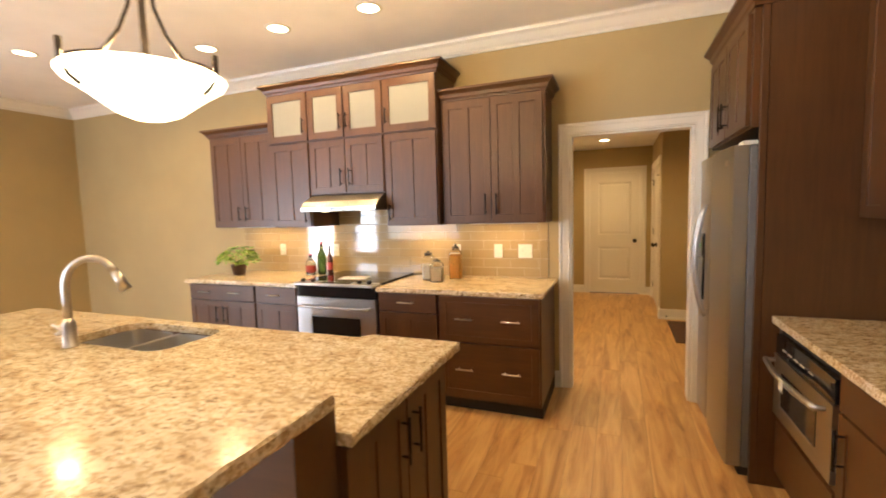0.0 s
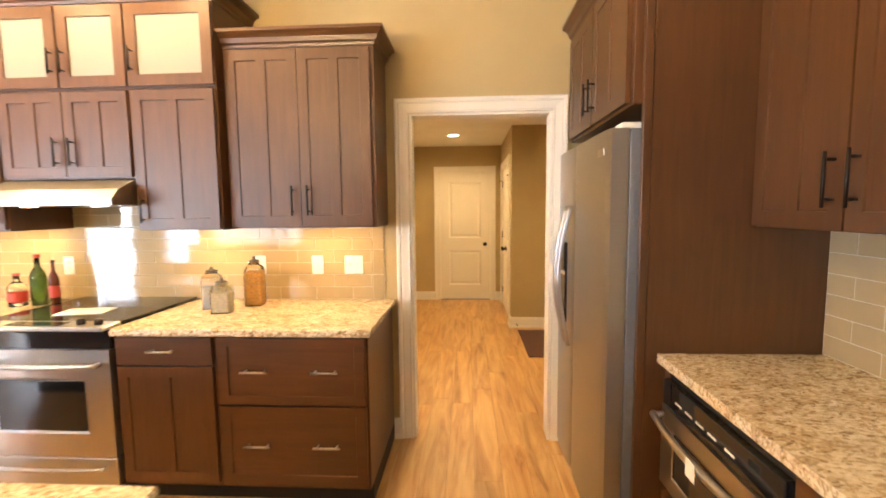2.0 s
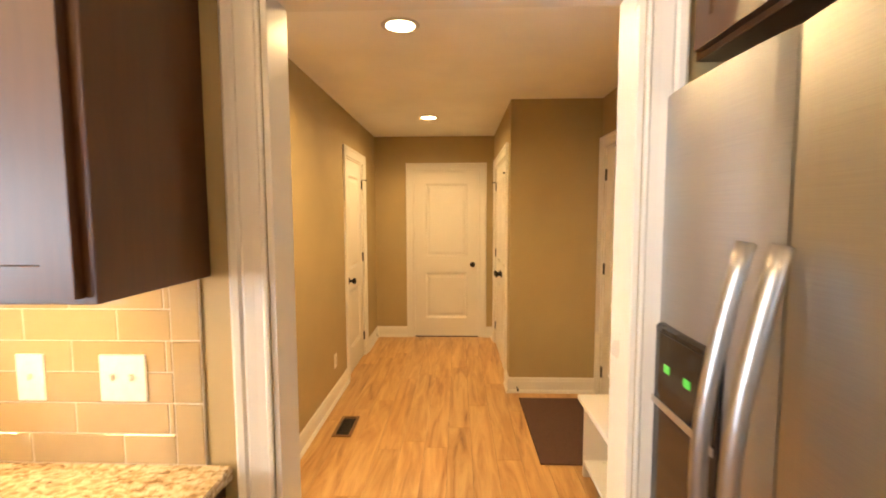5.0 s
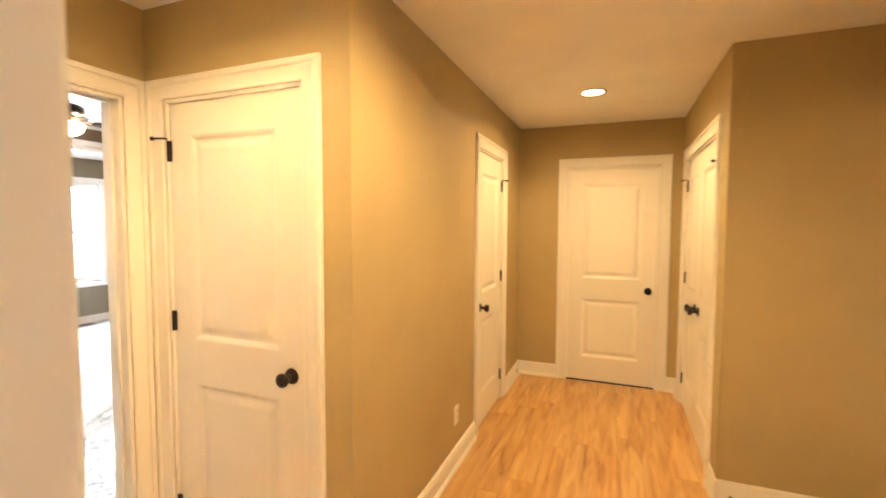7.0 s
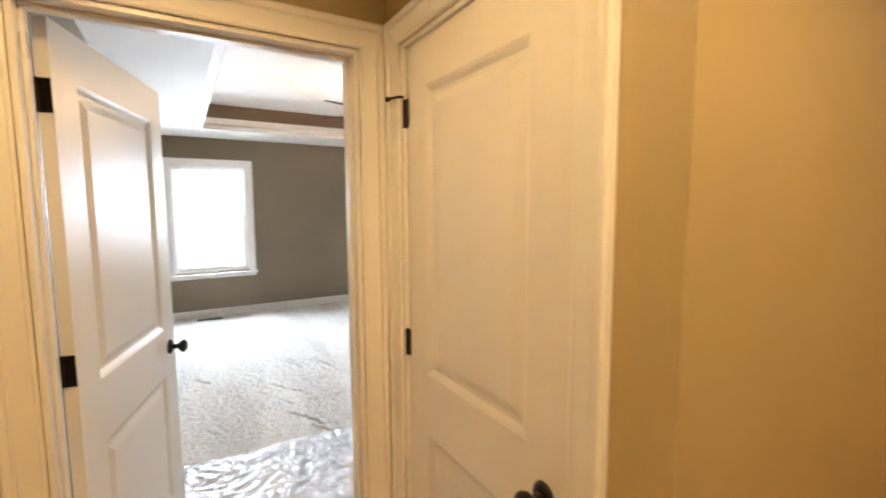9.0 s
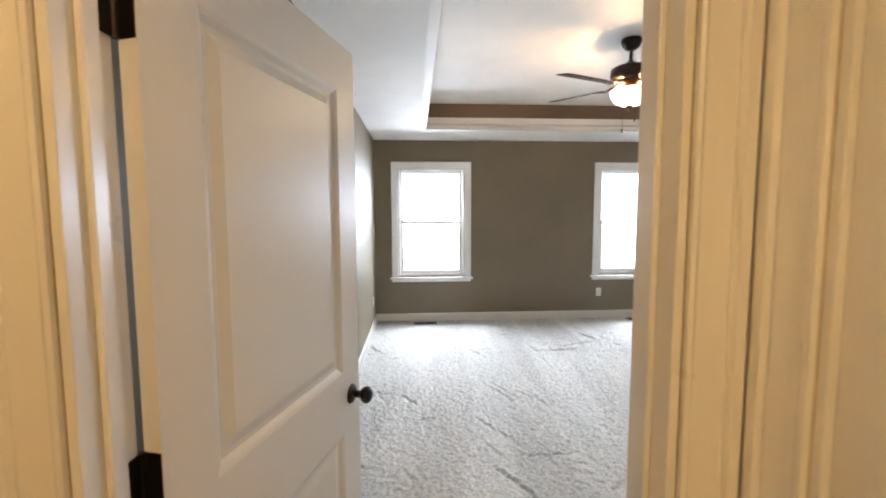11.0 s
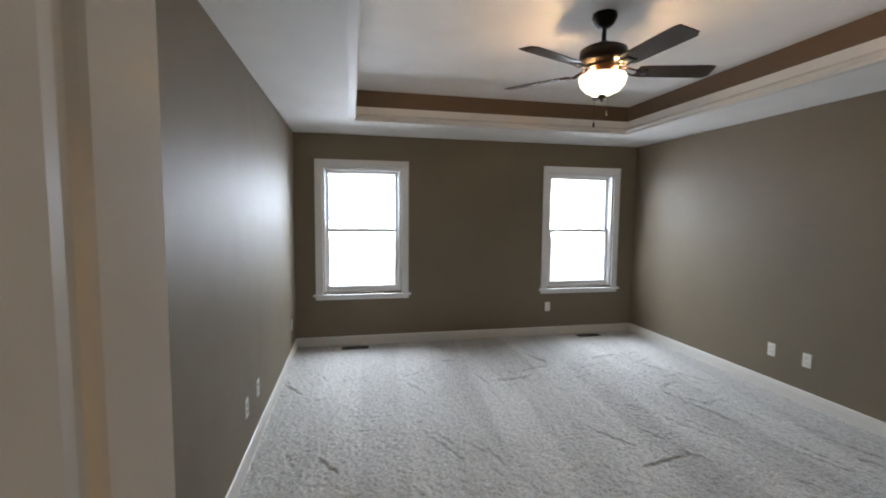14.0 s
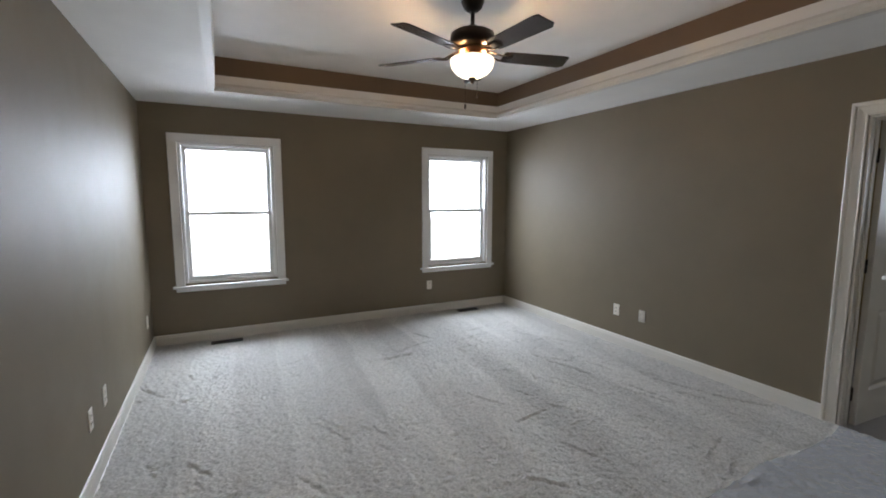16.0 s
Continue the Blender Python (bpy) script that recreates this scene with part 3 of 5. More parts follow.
def closed_door(name, m, width, depth, label, hinge_left=True, stopper=False, hinges=True, double=False):
    """A door in its opening: local x along the wall, face at y=0 towards the viewer at -y."""
    d = thing(name, label, "door", m, "", "structure")
    casing(d, width, 2.04, 0.0)
    jambs(d, width, 2.04, depth)
    n = 2 if double else 1
    w = (width - 0.036 - 0.004 * (n - 1)) / n
    for i in range(n):
        x = 0.018 + i * (w + 0.004)
        leaf = part("leaf", door_leaf(w, 2.012), DOORWHITE, d, "white two-panel door leaf", m=Matrix.Translation((x, 0.012, 0.010)))
        left = hinge_left if not double else i == 0
        knob_pair(leaf, (w - 0.065) if left else 0.065, 0.888, 0.035, False)
        if hinges:
            hx = x if left else x + w
            for z in (0.22, 1.07, 1.82):
                hinge(d, hx, 0.004, z)
            if stopper:
                bm = bmesh.new()
                s = 1 if left else -1
                tube(bm, [(hx, 0.003, 1.872), (hx - s * 0.012, -0.012, 1.874), (hx - s * 0.05, -0.03, 1.872)], 0.0045, 8)
                rod(bm, (hx - s * 0.047, -0.028, 1.872), (hx - s * 0.056, -0.033, 1.872), 0.009, 10)
                part("hinge_stop", bm, BRONZE, d, "dark bronze hinge-pin door stop")
    return d


# face directions: local -y points into the hall
closed_door("door_1", pose(-1.657, 5.99, 0), 0.749, 0.12, "closed white two-panel closet door with dark knob", True, True)
closed_door("door_2", pose(-0.70, 7.585, 0, 0, 0, 90), 0.70, 0.12, "closed white two-panel hall door with dark knob", False, True)
closed_door("door_3", pose(-0.239, 8.995, 0), 0.803, 0.12, "closed white two-panel door ending the hall", True, hinges=False)
closed_door("door_4", pose(0.735, 8.76, 0, 0, 0, -90), 1.18, 0.12, "closed pair of white two-panel closet doors", True, True, double=True)
closed_door("door_5", pose(1.47, 7.235, 0, 0, 0, -90), 0.785, 0.12, "closed white two-panel door beside the doormat", True)

# bedroom doorway and its open leaf
d6 = thing("door_6", "open white two-panel bedroom door with dark knob", "door", pose(-1.765, 5.03, 0, 0, 0, 90), "", "structure")
casing(d6, 0.86, 2.04, 0.0)
jambs(d6, 0.86, 2.04, 0.12, stop=0.045)
leaf = part("leaf", door_leaf(0.813, 2.012), DOORWHITE, d6, "white two-panel door leaf", m=pose(0.020, 0.124, 0.010, 0, 0, 74.5) @ Matrix.Translation((0.004, -0.035, 0)))
knob_pair(leaf, 0.748, 0.895, 0.035)
for z in (0.22, 1.07, 1.82):
    bm = bmesh.new()
    rod(bm, (0, 0, z - 0.045), (0, 0, z + 0.045), 0.007, 10)
    box(bm, -0.004, 0.0, -0.045, -0.004, z - 0.045, z + 0.045, 0.001)
    part("hinge", bm, BRONZE, d6, "dark bronze butt hinge", m=Matrix.Translation((0.020, 0.124, 0)))
    part("hinge_plate", boxed(-0.0025, 0.0, 0.001, 0.034, z - 0.055, z + 0.035, bevel=0.001), BRONZE, leaf, "dark bronze hinge plate")
d6b = thing("trim_bedroom_doorway", "white casing on the bedroom side of the doorway", "trim", pose(-1.885, 5.89, 0, 0, 0, -90), "", "structure")
casing(d6b, 0.86, 2.04, 0.0)

# bathroom doorway with an open leaf
d7 = thing("door_7", "open white two-panel bathroom door with dark hinges", "door", pose(-3.19, 9.232, 0), "", "structure")
casing(d7, 0.76, 2.04, 0.0)
jambs(d7, 0.76, 2.04, 0.12, stop=0.05)
leaf = part("leaf", door_leaf(0.72, 2.012), DOORWHITE, d7, "white two-panel door leaf", m=pose(0.020, 0.124, 0.010, 0, 0, 86) @ Matrix.Translation((0.004, -0.035, 0)))
knob_pair(leaf, 0.655, 0.915, 0.035)
for z in (0.22, 1.09, 1.80):
    bm = bmesh.new()
    rod(bm, (0, 0, z - 0.045), (0, 0, z + 0.045), 0.007, 10)
    box(bm, -0.004, -0.001, -0.040, -0.004, z - 0.045, z + 0.045, 0.001)
    part("hinge", bm, BRONZE, d7, "dark bronze butt hinge", m=Matrix.Translation((0.021, 0.121, 0)))

# cased opening between kitchen and hall
op = thing("trim_cased_opening", "white moulded casing round the kitchen opening", "trim", pose(-0.147, KY, 0), "", "structure")
casing(op, 0.862, 2.04, 0.0)
jambs(op, 0.862, 2.04, 0.125)
op2 = thing("trim_hall_side", "white moulded casing on the hall side", "trim", pose(0.715, 4.80, 0, 0, 0, 180), "", "structure")
casing(op2, 0.862, 2.04, 0.0)

# ---------- bedroom windows ----------


def sash_window(name, y0, label):
    """An opening 0.895 by 1.435 in the west wall, with casing, sill, apron and two sashes."""
    w = thing(name, label, "window", pose(-7.065, y0, 0.645, 0, 0, 90), "", "structure")
    W, H = 0.895, 1.435
    # local x runs along +y, local -y into the room
    def strip(nm, *a, bevel=0.004):
        return part(nm, boxed(*a, bevel=bevel), WINDOW_WHITE, w)
    strip("window_casing", -0.085, 0.0, -0.020, -0.001, -0.02, H + 0.0)
    strip("window_casing", W, W + 0.085, -0.020, -0.001, -0.02, H + 0.0)
    strip("window_casing", -0.085, W + 0.085, -0.022, -0.001, H, H + 0.085)
    strip("window_sill", -0.11, W + 0.11, -0.045, 0.03, -0.045, -0.02)
    strip("apron", -0.085, W + 0.085, -0.018, -0.001, -0.085, -0.046)
    strip("window_frame", 0.001, 0.028, 0.001, 0.118, 0.001, H - 0.001)
    strip("window_frame", W - 0.028, W - 0.001, 0.001, 0.118, 0.001, H - 0.001)
    strip("window_frame", 0.029, W - 0.029, 0.001, 0.118, H - 0.028, H - 0.001)
    strip("window_frame", 0.029, W - 0.029, 0.031, 0.118, -0.018, 0.022)
    for z0, z1, y in ((0.023, H / 2 + 0.018, 0.045), (H / 2 - 0.018, H - 0.029, 0.082)):
        s = part("sash", relief(bmesh.new(), W - 0.06, z1 - z0, 0.032, [(0.040, W - 0.10, 0.045 if z0 < 0.1 else 0.034, z1 - z0 - 0.036)], [], through=True), WINDOW_WHITE, w, m=Matrix.Translation((0.03, y, z0)))
        p = part("pane", boxed(0.036, W - 0.096, 0.012, 0.018, 0.030, z1 - z0 - 0.030), PANE, s, "clear window pane")
        p.visible_shadow = False
    part("sash_lock", boxed(W / 2 - 0.03, W / 2 + 0.03, 0.036, 0.060, H / 2 + 0.018, H / 2 + 0.032, bevel=0.004), WINDOW_WHITE, w, "white sash lock")
    return w


sash_window("window_1", 5.266, "white double-hung window with moulded casing, blown-out daylight")
sash_window("window_2", 8.018, "white double-hung window with casing near the corner")

solid("backdrop_sky", boxed(-60.2, -60, -60, 75, -25, 60), BACKDROP, "pale overcast sky outside the bedroom windows", "sky")


def glazed_door(name, y0, label):
    """A fixed glass door leaf 0.9 by 2.02 in the west kitchen wall."""
    d = thing(name, label, "window", pose(-6.30, y0, 0.08, 0, 0, 90), "", "structure")
    part("window_frame", relief(bmesh.new(), 0.898, 2.018, 0.05, [(0.075, 0.823, 0.16, 1.93)], [], through=True), TRIM, d, m=Matrix.Translation((0.001, -0.006, 0.001)))
    for z in (0.75, 1.34):
        part("glazing_bar", boxed(0.077, 0.822, 0.002, 0.030, z - 0.012, z + 0.012, bevel=0.002), TRIM, d)
    return d


glazed_door("window_3", -0.70, "white glazed door with two bars, bright daylight behind")
glazed_door("window_4", -2.70, "white glazed door beside the room corner")

# ---------- kitchen cabinets ----------
SHAKER = [(0.001, 0.0), (0.003, 0.006)]


def bar_pull(parent, x, z, length, vertical=True, off=0.03, mat=None):
    mat = mat or BRONZE
    bm = bmesh.new()
    h = length / 2
    e = Vector((0, 0, 1)) if vertical else Vector((1, 0, 0))
    c = Vector((x, -off, z))
    rod(bm, c - e * h, c + e * h, 0.0055, 10)
    for s in (-0.72, 0.72):
        rod(bm, c + e * h * s, c + e * h * s + Vector((0, off, 0)), 0.0048, 8)
    return part("handle", bm, mat, parent, "slim dark bar pull" if mat is BRONZE else "slim brushed metal bar pull", True)


def shaker_door(parent, x, z, w, h, y=-0.02, name="door", split=True, mat=None):
    s = 0.052
    if split and w > 0.25:
        c = w / 2
        pans = [(s, c - 0.024, s, h - s), (c + 0.024, w - s, s, h - s)]
    else:
        pans = [(s, w - s, s, h - s)]
    return part(name, relief(bmesh.new(), w, h, 0.019, pans, SHAKER, both=False), mat or WOOD, parent, "brown shaker panel front", m=Matrix.Translation((x, y, z)))


def cabinet(name, m, w, h, d, label, group):
    """A carcass 0..w wide, front at y=0, back at y=d."""
    c = thing(name, label, "cabinet", m, group)
    part("body", boxed(0.0005, w - 0.0005, 0, d, 0, h, bevel=0.0015), WOOD, c)
    return c


CAB_CROWN = [(0, 0), (0.006, 0), (0.010, 0.014), (0.020, 0.022), (0.028, 0.045), (0.048, 0.062), (0.060, 0.068), (0.060, 0.085), (0, 0.085)]


def cabinet_crown(parent, w, d, z, left=True, right=True):
    bm = bmesh.new()
    extrude_profile(bm, CAB_CROWN, (0, -0.001, z), (w, -0.001, z), (0, -1, 0), mitre_a=1 if left else 0, mitre_b=1 if right else 0)
    if left:
        extrude_profile(bm, CAB_CROWN, (0, d, z), (0, -0.001, z), (-1, 0, 0), mitre_b=1)
    if right:
        extrude_profile(bm, CAB_CROWN, (w, -0.001, z), (w, d, z), (1, 0, 0), mitre_a=1)
    box(bm, 0, w, 0, d, z + 0.07, z + 0.085)
    part("crown_moulding", bm, WOODX, parent, "stepped brown crown moulding")


G1 = "range wall upper cabinets"
BACK = KY - 0.002
# right-hand pair of tall doors
ca = cabinet("wall_cabinet", pose(-1.098, 4.345, 1.37), 0.815, 0.955, BACK - 4.345, "brown stained wall cabinet with two shaker doors", G1)
for x, hx in ((0.018, 0.345), (0.408, 0.04)):
    dd = shaker_door(ca, x, 0.012, 0.386, 0.928)
    bar_pull(dd, hx, 0.135, 0.16)
cabinet_crown(ca, 0.815, BACK - 4.345, 0.955, left=False)
# left-hand pair
cl = cabinet("wall_cabinet", pose(-3.58, 4.345, 1.37), 0.818, 0.875, BACK - 4.345, "brown stained wall cabinet with two shaker doors above the plant", G1)
for x, hx in ((0.02, 0.345), (0.414, 0.04)):
    dd = shaker_door(cl, x, 0.012, 0.39, 0.85)
    bar_pull(dd, hx, 0.12, 0.14)
cabinet_crown(cl, 0.818, BACK - 4.345, 0.875, right=False)
# centre group: two columns beside the hood cabinet, with glazed row on top
FY = 4.275
DEP = BACK - FY
cols = (-2.76, -2.317, -1.572, -1.10)
for i, lab in ((0, "brown stained tall wall cabinet by the plant corner"), (2, "brown stained tall wall cabinet beside the hood")):
    x0, x1 = cols[i], cols[i + 1]
    cc = cabinet("wall_cabinet", pose(x0, FY, 1.365), x1 - x0, 0.745, DEP, lab, G1)
    dd = shaker_door(cc, 0.012, 0.01, x1 - x0 - 0.024, 0.727)
    bar_pull(dd, 0.035 if i == 2 else x1 - x0 - 0.06, 0.10, 0.14)
ch = cabinet("wall_cabinet", pose(cols[1], FY, 1.645), cols[2] - cols[1], 0.465, DEP, "brown stained short cabinet above the range hood", G1)
for x, hx in ((0.012, 0.32), (0.377, 0.04)):
    dd = shaker_door(ch, x, 0.01, 0.357, 0.447)
    bar_pull(dd, hx, 0.13, 0.15)
cg = cabinet("display_cabinet", pose(cols[0], FY, 2.111), cols[3] - cols[0], 0.439, DEP, "brown stained top cabinet with frosted glass doors", G1)
for x0, x1, hx in ((-2.76, -2.317, 0.395), (-2.317, -1.946, 0.335), (-1.946, -1.572, 0.03), (-1.572, -1.10, 0.03)):
    w = x1 - x0 - 0.012
    dd = part("door", relief(bmesh.new(), w, 0.415, 0.019, [(0.058, w - 0.058, 0.058, 0.357)], [], through=True), WOOD, cg, "brown frame with frosted glass", m=Matrix.Translation((x0 + 0.006 - cols[0], -0.02, 0.012)))
    part("pane", boxed(0.053, w - 0.053, 0.008, 0.013, 0.053, 0.362), FROST, dd, "frosted cream glass")
    bar_pull(dd, hx, 0.13, 0.13)
cabinet_crown(cg, cols[3] - cols[0], DEP, 0.439)

# base cabinets along the range wall
G2 = "range wall base cabinets"
BY, BD = 3.992, BACK - 3.992


def base_cabinet(m, w, d, label, fronts, group):
    """fronts: (x, z, w, h, kind, pulls) with pulls (x, vertical)."""
    c = cabinet("base_cabinet", m @ Matrix.Translation((0, 0, 0.10)), w, 0.768, d, label, group)
    part("toe_kick", boxed(0.001, w - 0.001, 0.06, d, -0.10, -0.001), DARK, c, "recessed toe kick, shade put in its dark colour")
    for x, z, fw, fh, kind, pulls in fronts:
        if kind == "drawer":
            f = part("drawer", relief(bmesh.new(), fw, fh, 0.019, [(0.05, fw - 0.05, 0.04, fh - 0.04)] if fh > 0.2 else [], SHAKER, both=False) if fh > 0.2 else boxed(0, fw, 0, 0.019, 0, fh, bevel=0.002), WOODX, c, "brown drawer front", m=Matrix.Translation((x, -0.02, z - 0.10)))
        else:
            f = shaker_door(c, x, z - 0.10, fw, fh)
        for px, vert in pulls:
            if vert:
                bar_pull(f, px, fh - 0.12, 0.15, True)
            else:
                bar_pull(f, px, fh / 2 + 0.005, 0.13, False, mat=NICKEL)
    return c


base_cabinet(pose(-3.55, BY, 0), 0.80, BD, "brown stained base cabinet with wide drawer and two doors",
             [(0.012, 0.725, 0.776, 0.135, "drawer", [(0.20, False), (0.57, False)]), (0.012, 0.125, 0.386, 0.59, "door", [(0.345, True)]), (0.402, 0.125, 0.386, 0.59, "door", [(0.04, True)])], G2)
base_cabinet(pose(-2.75, BY, 0), 0.455, BD, "brown stained base cabinet with one drawer, one door",
             [(0.012, 0.725, 0.431, 0.135, "drawer", [(0.215, False)]), (0.012, 0.125, 0.431, 0.59, "door", [])], G2)
base_cabinet(pose(-1.522, BY, 0), 0.507, BD, "brown stained base cabinet beside the range",
             [(0.012, 0.725, 0.483, 0.135, "drawer", [(0.24, False)]), (0.012, 0.125, 0.483, 0.59, "door", [])], G2)
base_cabinet(pose(-1.015, BY, 0), 0.745, BD, "brown stained cabinet with two deep drawers",
             [(0.012, 0.533, 0.721, 0.327, "drawer", [(0.19, False), (0.53, False)]), (0.012, 0.133, 0.721, 0.388, "drawer", [(0.19, False), (0.53, False)])], G2)


def chiselled_slab(name, outline, z0, z1, label, rough=True, holes=()):
    """A stone slab with an uneven, hand-chipped edge."""
    bm = bmesh.new()
    pts = []
    k = len(outline)
    for i in range(k):
        a, b = Vector(outline[i]), Vector(outline[(i + 1) % k])
        steps = max(1, int((b - a).length / 0.02)) if rough else 1
        pts += [a + (b - a) * s / steps for s in range(steps)]
    cen = sum((Vector(p) for p in outline), Vector((0, 0))) / k
    layers = []
    for li, f in enumerate((0.0, 0.25, 0.55, 0.85, 1.0)):
        ring = []
        for p in pts:
            j = noise.noise((p.x * 22, p.y * 22, li * 1.7 + z0)) * 0.006 if rough else 0
            n = (p - cen).normalized() * (j - (0.004 if li in (0, 4) else 0))
            ring.append(bm.verts.new((p.x + n.x, p.y + n.y, z0 + (z1 - z0) * f)))
        layers.append(ring)
    for lo, hi in zip(layers, layers[1:]):
        for i in range(len(pts)):
            j = (i + 1) % len(pts)
            bm.faces.new((lo[i], lo[j], hi[j], hi[i]))
    if not holes:
        bm.faces.new(layers[0][::-1])
        bm.faces.new(layers[-1])
    else:
        for ring in (layers[0], layers[-1]):
            loop = [bm.edges.get((ring[i], ring[(i + 1) % len(ring)])) for i in range(len(ring))]
            for h in holes:
                hv = [bm.verts.new((x, y, ring[0].co.z)) for x, y in h]
                loop += [bm.edges.new((hv[i], hv[(i + 1) % len(hv)])) for i in range(len(hv))]
            bmesh.ops.triangle_fill(bm, use_beauty=True, edges=loop)
        for h in holes:
            for i in range(len(h)):
                a, b = h[i], h[(i + 1) % len(h)]
                bm.faces.new([bm.verts.new(v) for v in ((*a, z0), (*b, z0), (*b, z1), (*a, z1))])
        bmesh.ops.remove_doubles(bm, verts=bm.verts, dist=1e-5)
    return tagged(new(name, mesh_of(bm, name, GRANITE)), label, "countertop")


ZC = 0.905
chiselled_slab("countertop", [(-3.585, 3.962), (-2.284, 3.962), (-2.284, BACK - 0.001), (-3.585, BACK - 0.001)], 0.869, ZC, "cream granite countertop with chiselled edge, under the plant")
chiselled_slab("countertop", [(-1.525, 3.962), (-0.250, 3.962), (-0.250, BACK - 0.001), (-1.525, BACK - 0.001)], 0.869, ZC, "cream granite countertop with chiselled edge, beside the range")
chiselled_slab("countertop", [(0.93, -0.6), (1.543, -0.6), (1.543, 3.667), (0.93, 3.667)], 0.869, ZC, "cream granite countertop with chiselled edge above the microwave drawer")

# range
rg = thing("range", "stainless slide-in electric range with black glass cooktop", "range", pose(-2.282, 3.97, 0))
part("body", boxed(0, 0.755, 0.03, 0.69, 0.09, 0.885, bevel=0.003), BLACK, rg, "black range body")
part("base", boxed(0.02, 0.735, 0.06, 0.66, 0.0, 0.089), DARK, rg)
part("cooktop", boxed(-0.0, 0.755, 0.076, 0.70, 0.909, 0.921, bevel=0.003), BLACK, rg, "black ceramic glass cooktop")
bm = boxed(0.001, 0.754, -0.048, 0.075, 0.900, 0.923, bevel=0.005)
part("control_strip", bm, STEELH, rg, "sloped stainless control strip")
part("control_display", boxed(0.24, 0.52, -0.030, 0.045, 0.9235, 0.9265, bevel=0.001), BLACK, rg, "black display glass")
part("strip_support", boxed(0.004, 0.751, -0.030, 0.07, 0.886, 0.8995), BLACK, rg)
for x in (0.055, 0.155, 0.60, 0.69):
    part("control_knob", lathe(bmesh.new(), [(0, 0.026), (0.014, 0.026), (0.018, 0.02), (0.019, 0.0), (0, 0)], 16), BRONZE, rg, "dark control knob", True, pose(x, 0.012, 0.9232))
od = part("oven_door", relief(bmesh.new(), 0.745, 0.545, 0.04, [(0.13, 0.615, 0.12, 0.40)], [(0.004, 0.003), (0.010, 0.006)], both=False), STEELH, rg, "stainless oven door", m=Matrix.Translation((0.005, -0.012, 0.255)))
part("window", boxed(0.142, 0.603, 0.002, 0.0055, 0.132, 0.388), BLACK, od, "dark oven window")
bm = bmesh.new()
tube(bm, [(0.04 + 0.665 * i / 14, -0.035 - 0.022 * math.sin(math.pi * i / 14), 0.475) for i in range(15)], 0.012, 12)
for x in (0.05, 0.695):
    rod(bm, (x, 0.0, 0.475), (x, -0.04, 0.475), 0.011, 10)
part("handle", bm, STEELH, od, "curved stainless handle", True)
part("vent_strip", boxed(0.005, 0.75, 0.0, 0.029, 0.802, 0.884), BLACK, rg, "black strip above the oven door")
dw = part("drawer", boxed(0.005, 0.75, -0.012, 0.028, 0.095, 0.248, bevel=0.004), STEELH, rg, "stainless storage drawer")
bm = bmesh.new()
tube(bm, [(0.05 + 0.65 * i / 10, -0.04 - 0.015 * math.sin(math.pi * i / 10), 0.205) for i in range(11)], 0.010, 10)
for x in (0.06, 0.69):
    rod(bm, (x, -0.01, 0.205), (x, -0.043, 0.205), 0.009, 8)
part("handle", bm, STEELH, dw, "curved stainless handle", True)

# range hood
hd = thing("range_hood", "stainless under-cabinet range hood with lit lamps", "hood", pose(-2.312, 4.10, 1.50))
bm = bmesh.new()
prof = [(0.575, 0.0), (0.0, 0.0), (0.0, 0.035), (0.05, 0.085), (0.17, 0.142), (0.575, 0.142)]
va = [bm.verts.new((0, y, z)) for y, z in prof]
vb = [bm.verts.new((0.735, y, z)) for y, z in prof]
for i in range(len(prof)):
    j = (i + 1) % len(prof)
    bm.faces.new((va[i], va[j], vb[j], vb[i]))
bm.faces.new(va)
bm.faces.new(vb[::-1])
bmesh.ops.bevel(bm, geom=bm.edges[:], offset=0.004, segments=2, affect="EDGES", profile=0.5)
part("canopy", bm, STEELH, hd, "brushed stainless hood canopy")
part("control_panel", boxed(0.30, 0.44, -0.0025, 0.004, 0.008, 0.028, bevel=0.001), BLACK, hd, "dark switch panel")
for x in (0.16, 0.56):
    part("hood_lamp", lathe(bmesh.new(), [(0, 0.0), (0.035, 0.0), (0.038, 0.004), (0, 0.004)], 16), HOODLENS, hd, "lit hood lamp", False, Matrix.Translation((x, 0.13, -0.0045)))
for x in (-2.152, -1.752):
    spot_lamp("hood_light", x, 4.23, 1.488, 3.2, WARM, 120, 0.02)
# strip lamps under the wall cabinets
for x, w in ((-3.12, 0.5), (-2.54, 0.3), (-1.34, 0.3), (-0.64, 0.5)):
    area_lamp("undercabinet_light", look((x, 4.47, 1.360), (x, 4.56, 0.9)), w, 0.03, 3.4, (1.0, 0.62, 0.25))
    us = thing("undercabinet_lamp", "slim lit strip lamp below the wall cabinet", "lamp", pose(x, 4.47, 1.3695))
    part("housing", boxed(-w / 2 - 0.02, w / 2 + 0.02, -0.03, 0.03, -0.008, -0.0005, bevel=0.002), TRIM, us)

# island
isl = thing("island", "brown stained kitchen island with raised bar", "island", pose(0, 0, 0))
bm = boxed(-3.36, -0.475, 1.96, 2.69, 0.10, 0.64)
for a in ((-3.36, -2.36, 1.96, 2.69), (-1.56, -0.475, 1.96, 2.69), (-2.36, -1.56, 1.96, 2.25), (-2.36, -1.56, 2.68, 2.69)):
    box(bm, *a, 0.641, 0.868)
part("body", bm, WOODY, isl, "brown stained island carcass")
part("bar_wall", boxed(-3.36, -0.475, 1.80, 1.959, 0.0, 1.003, bevel=0.002), WOODX, isl, "brown knee wall below the bar")
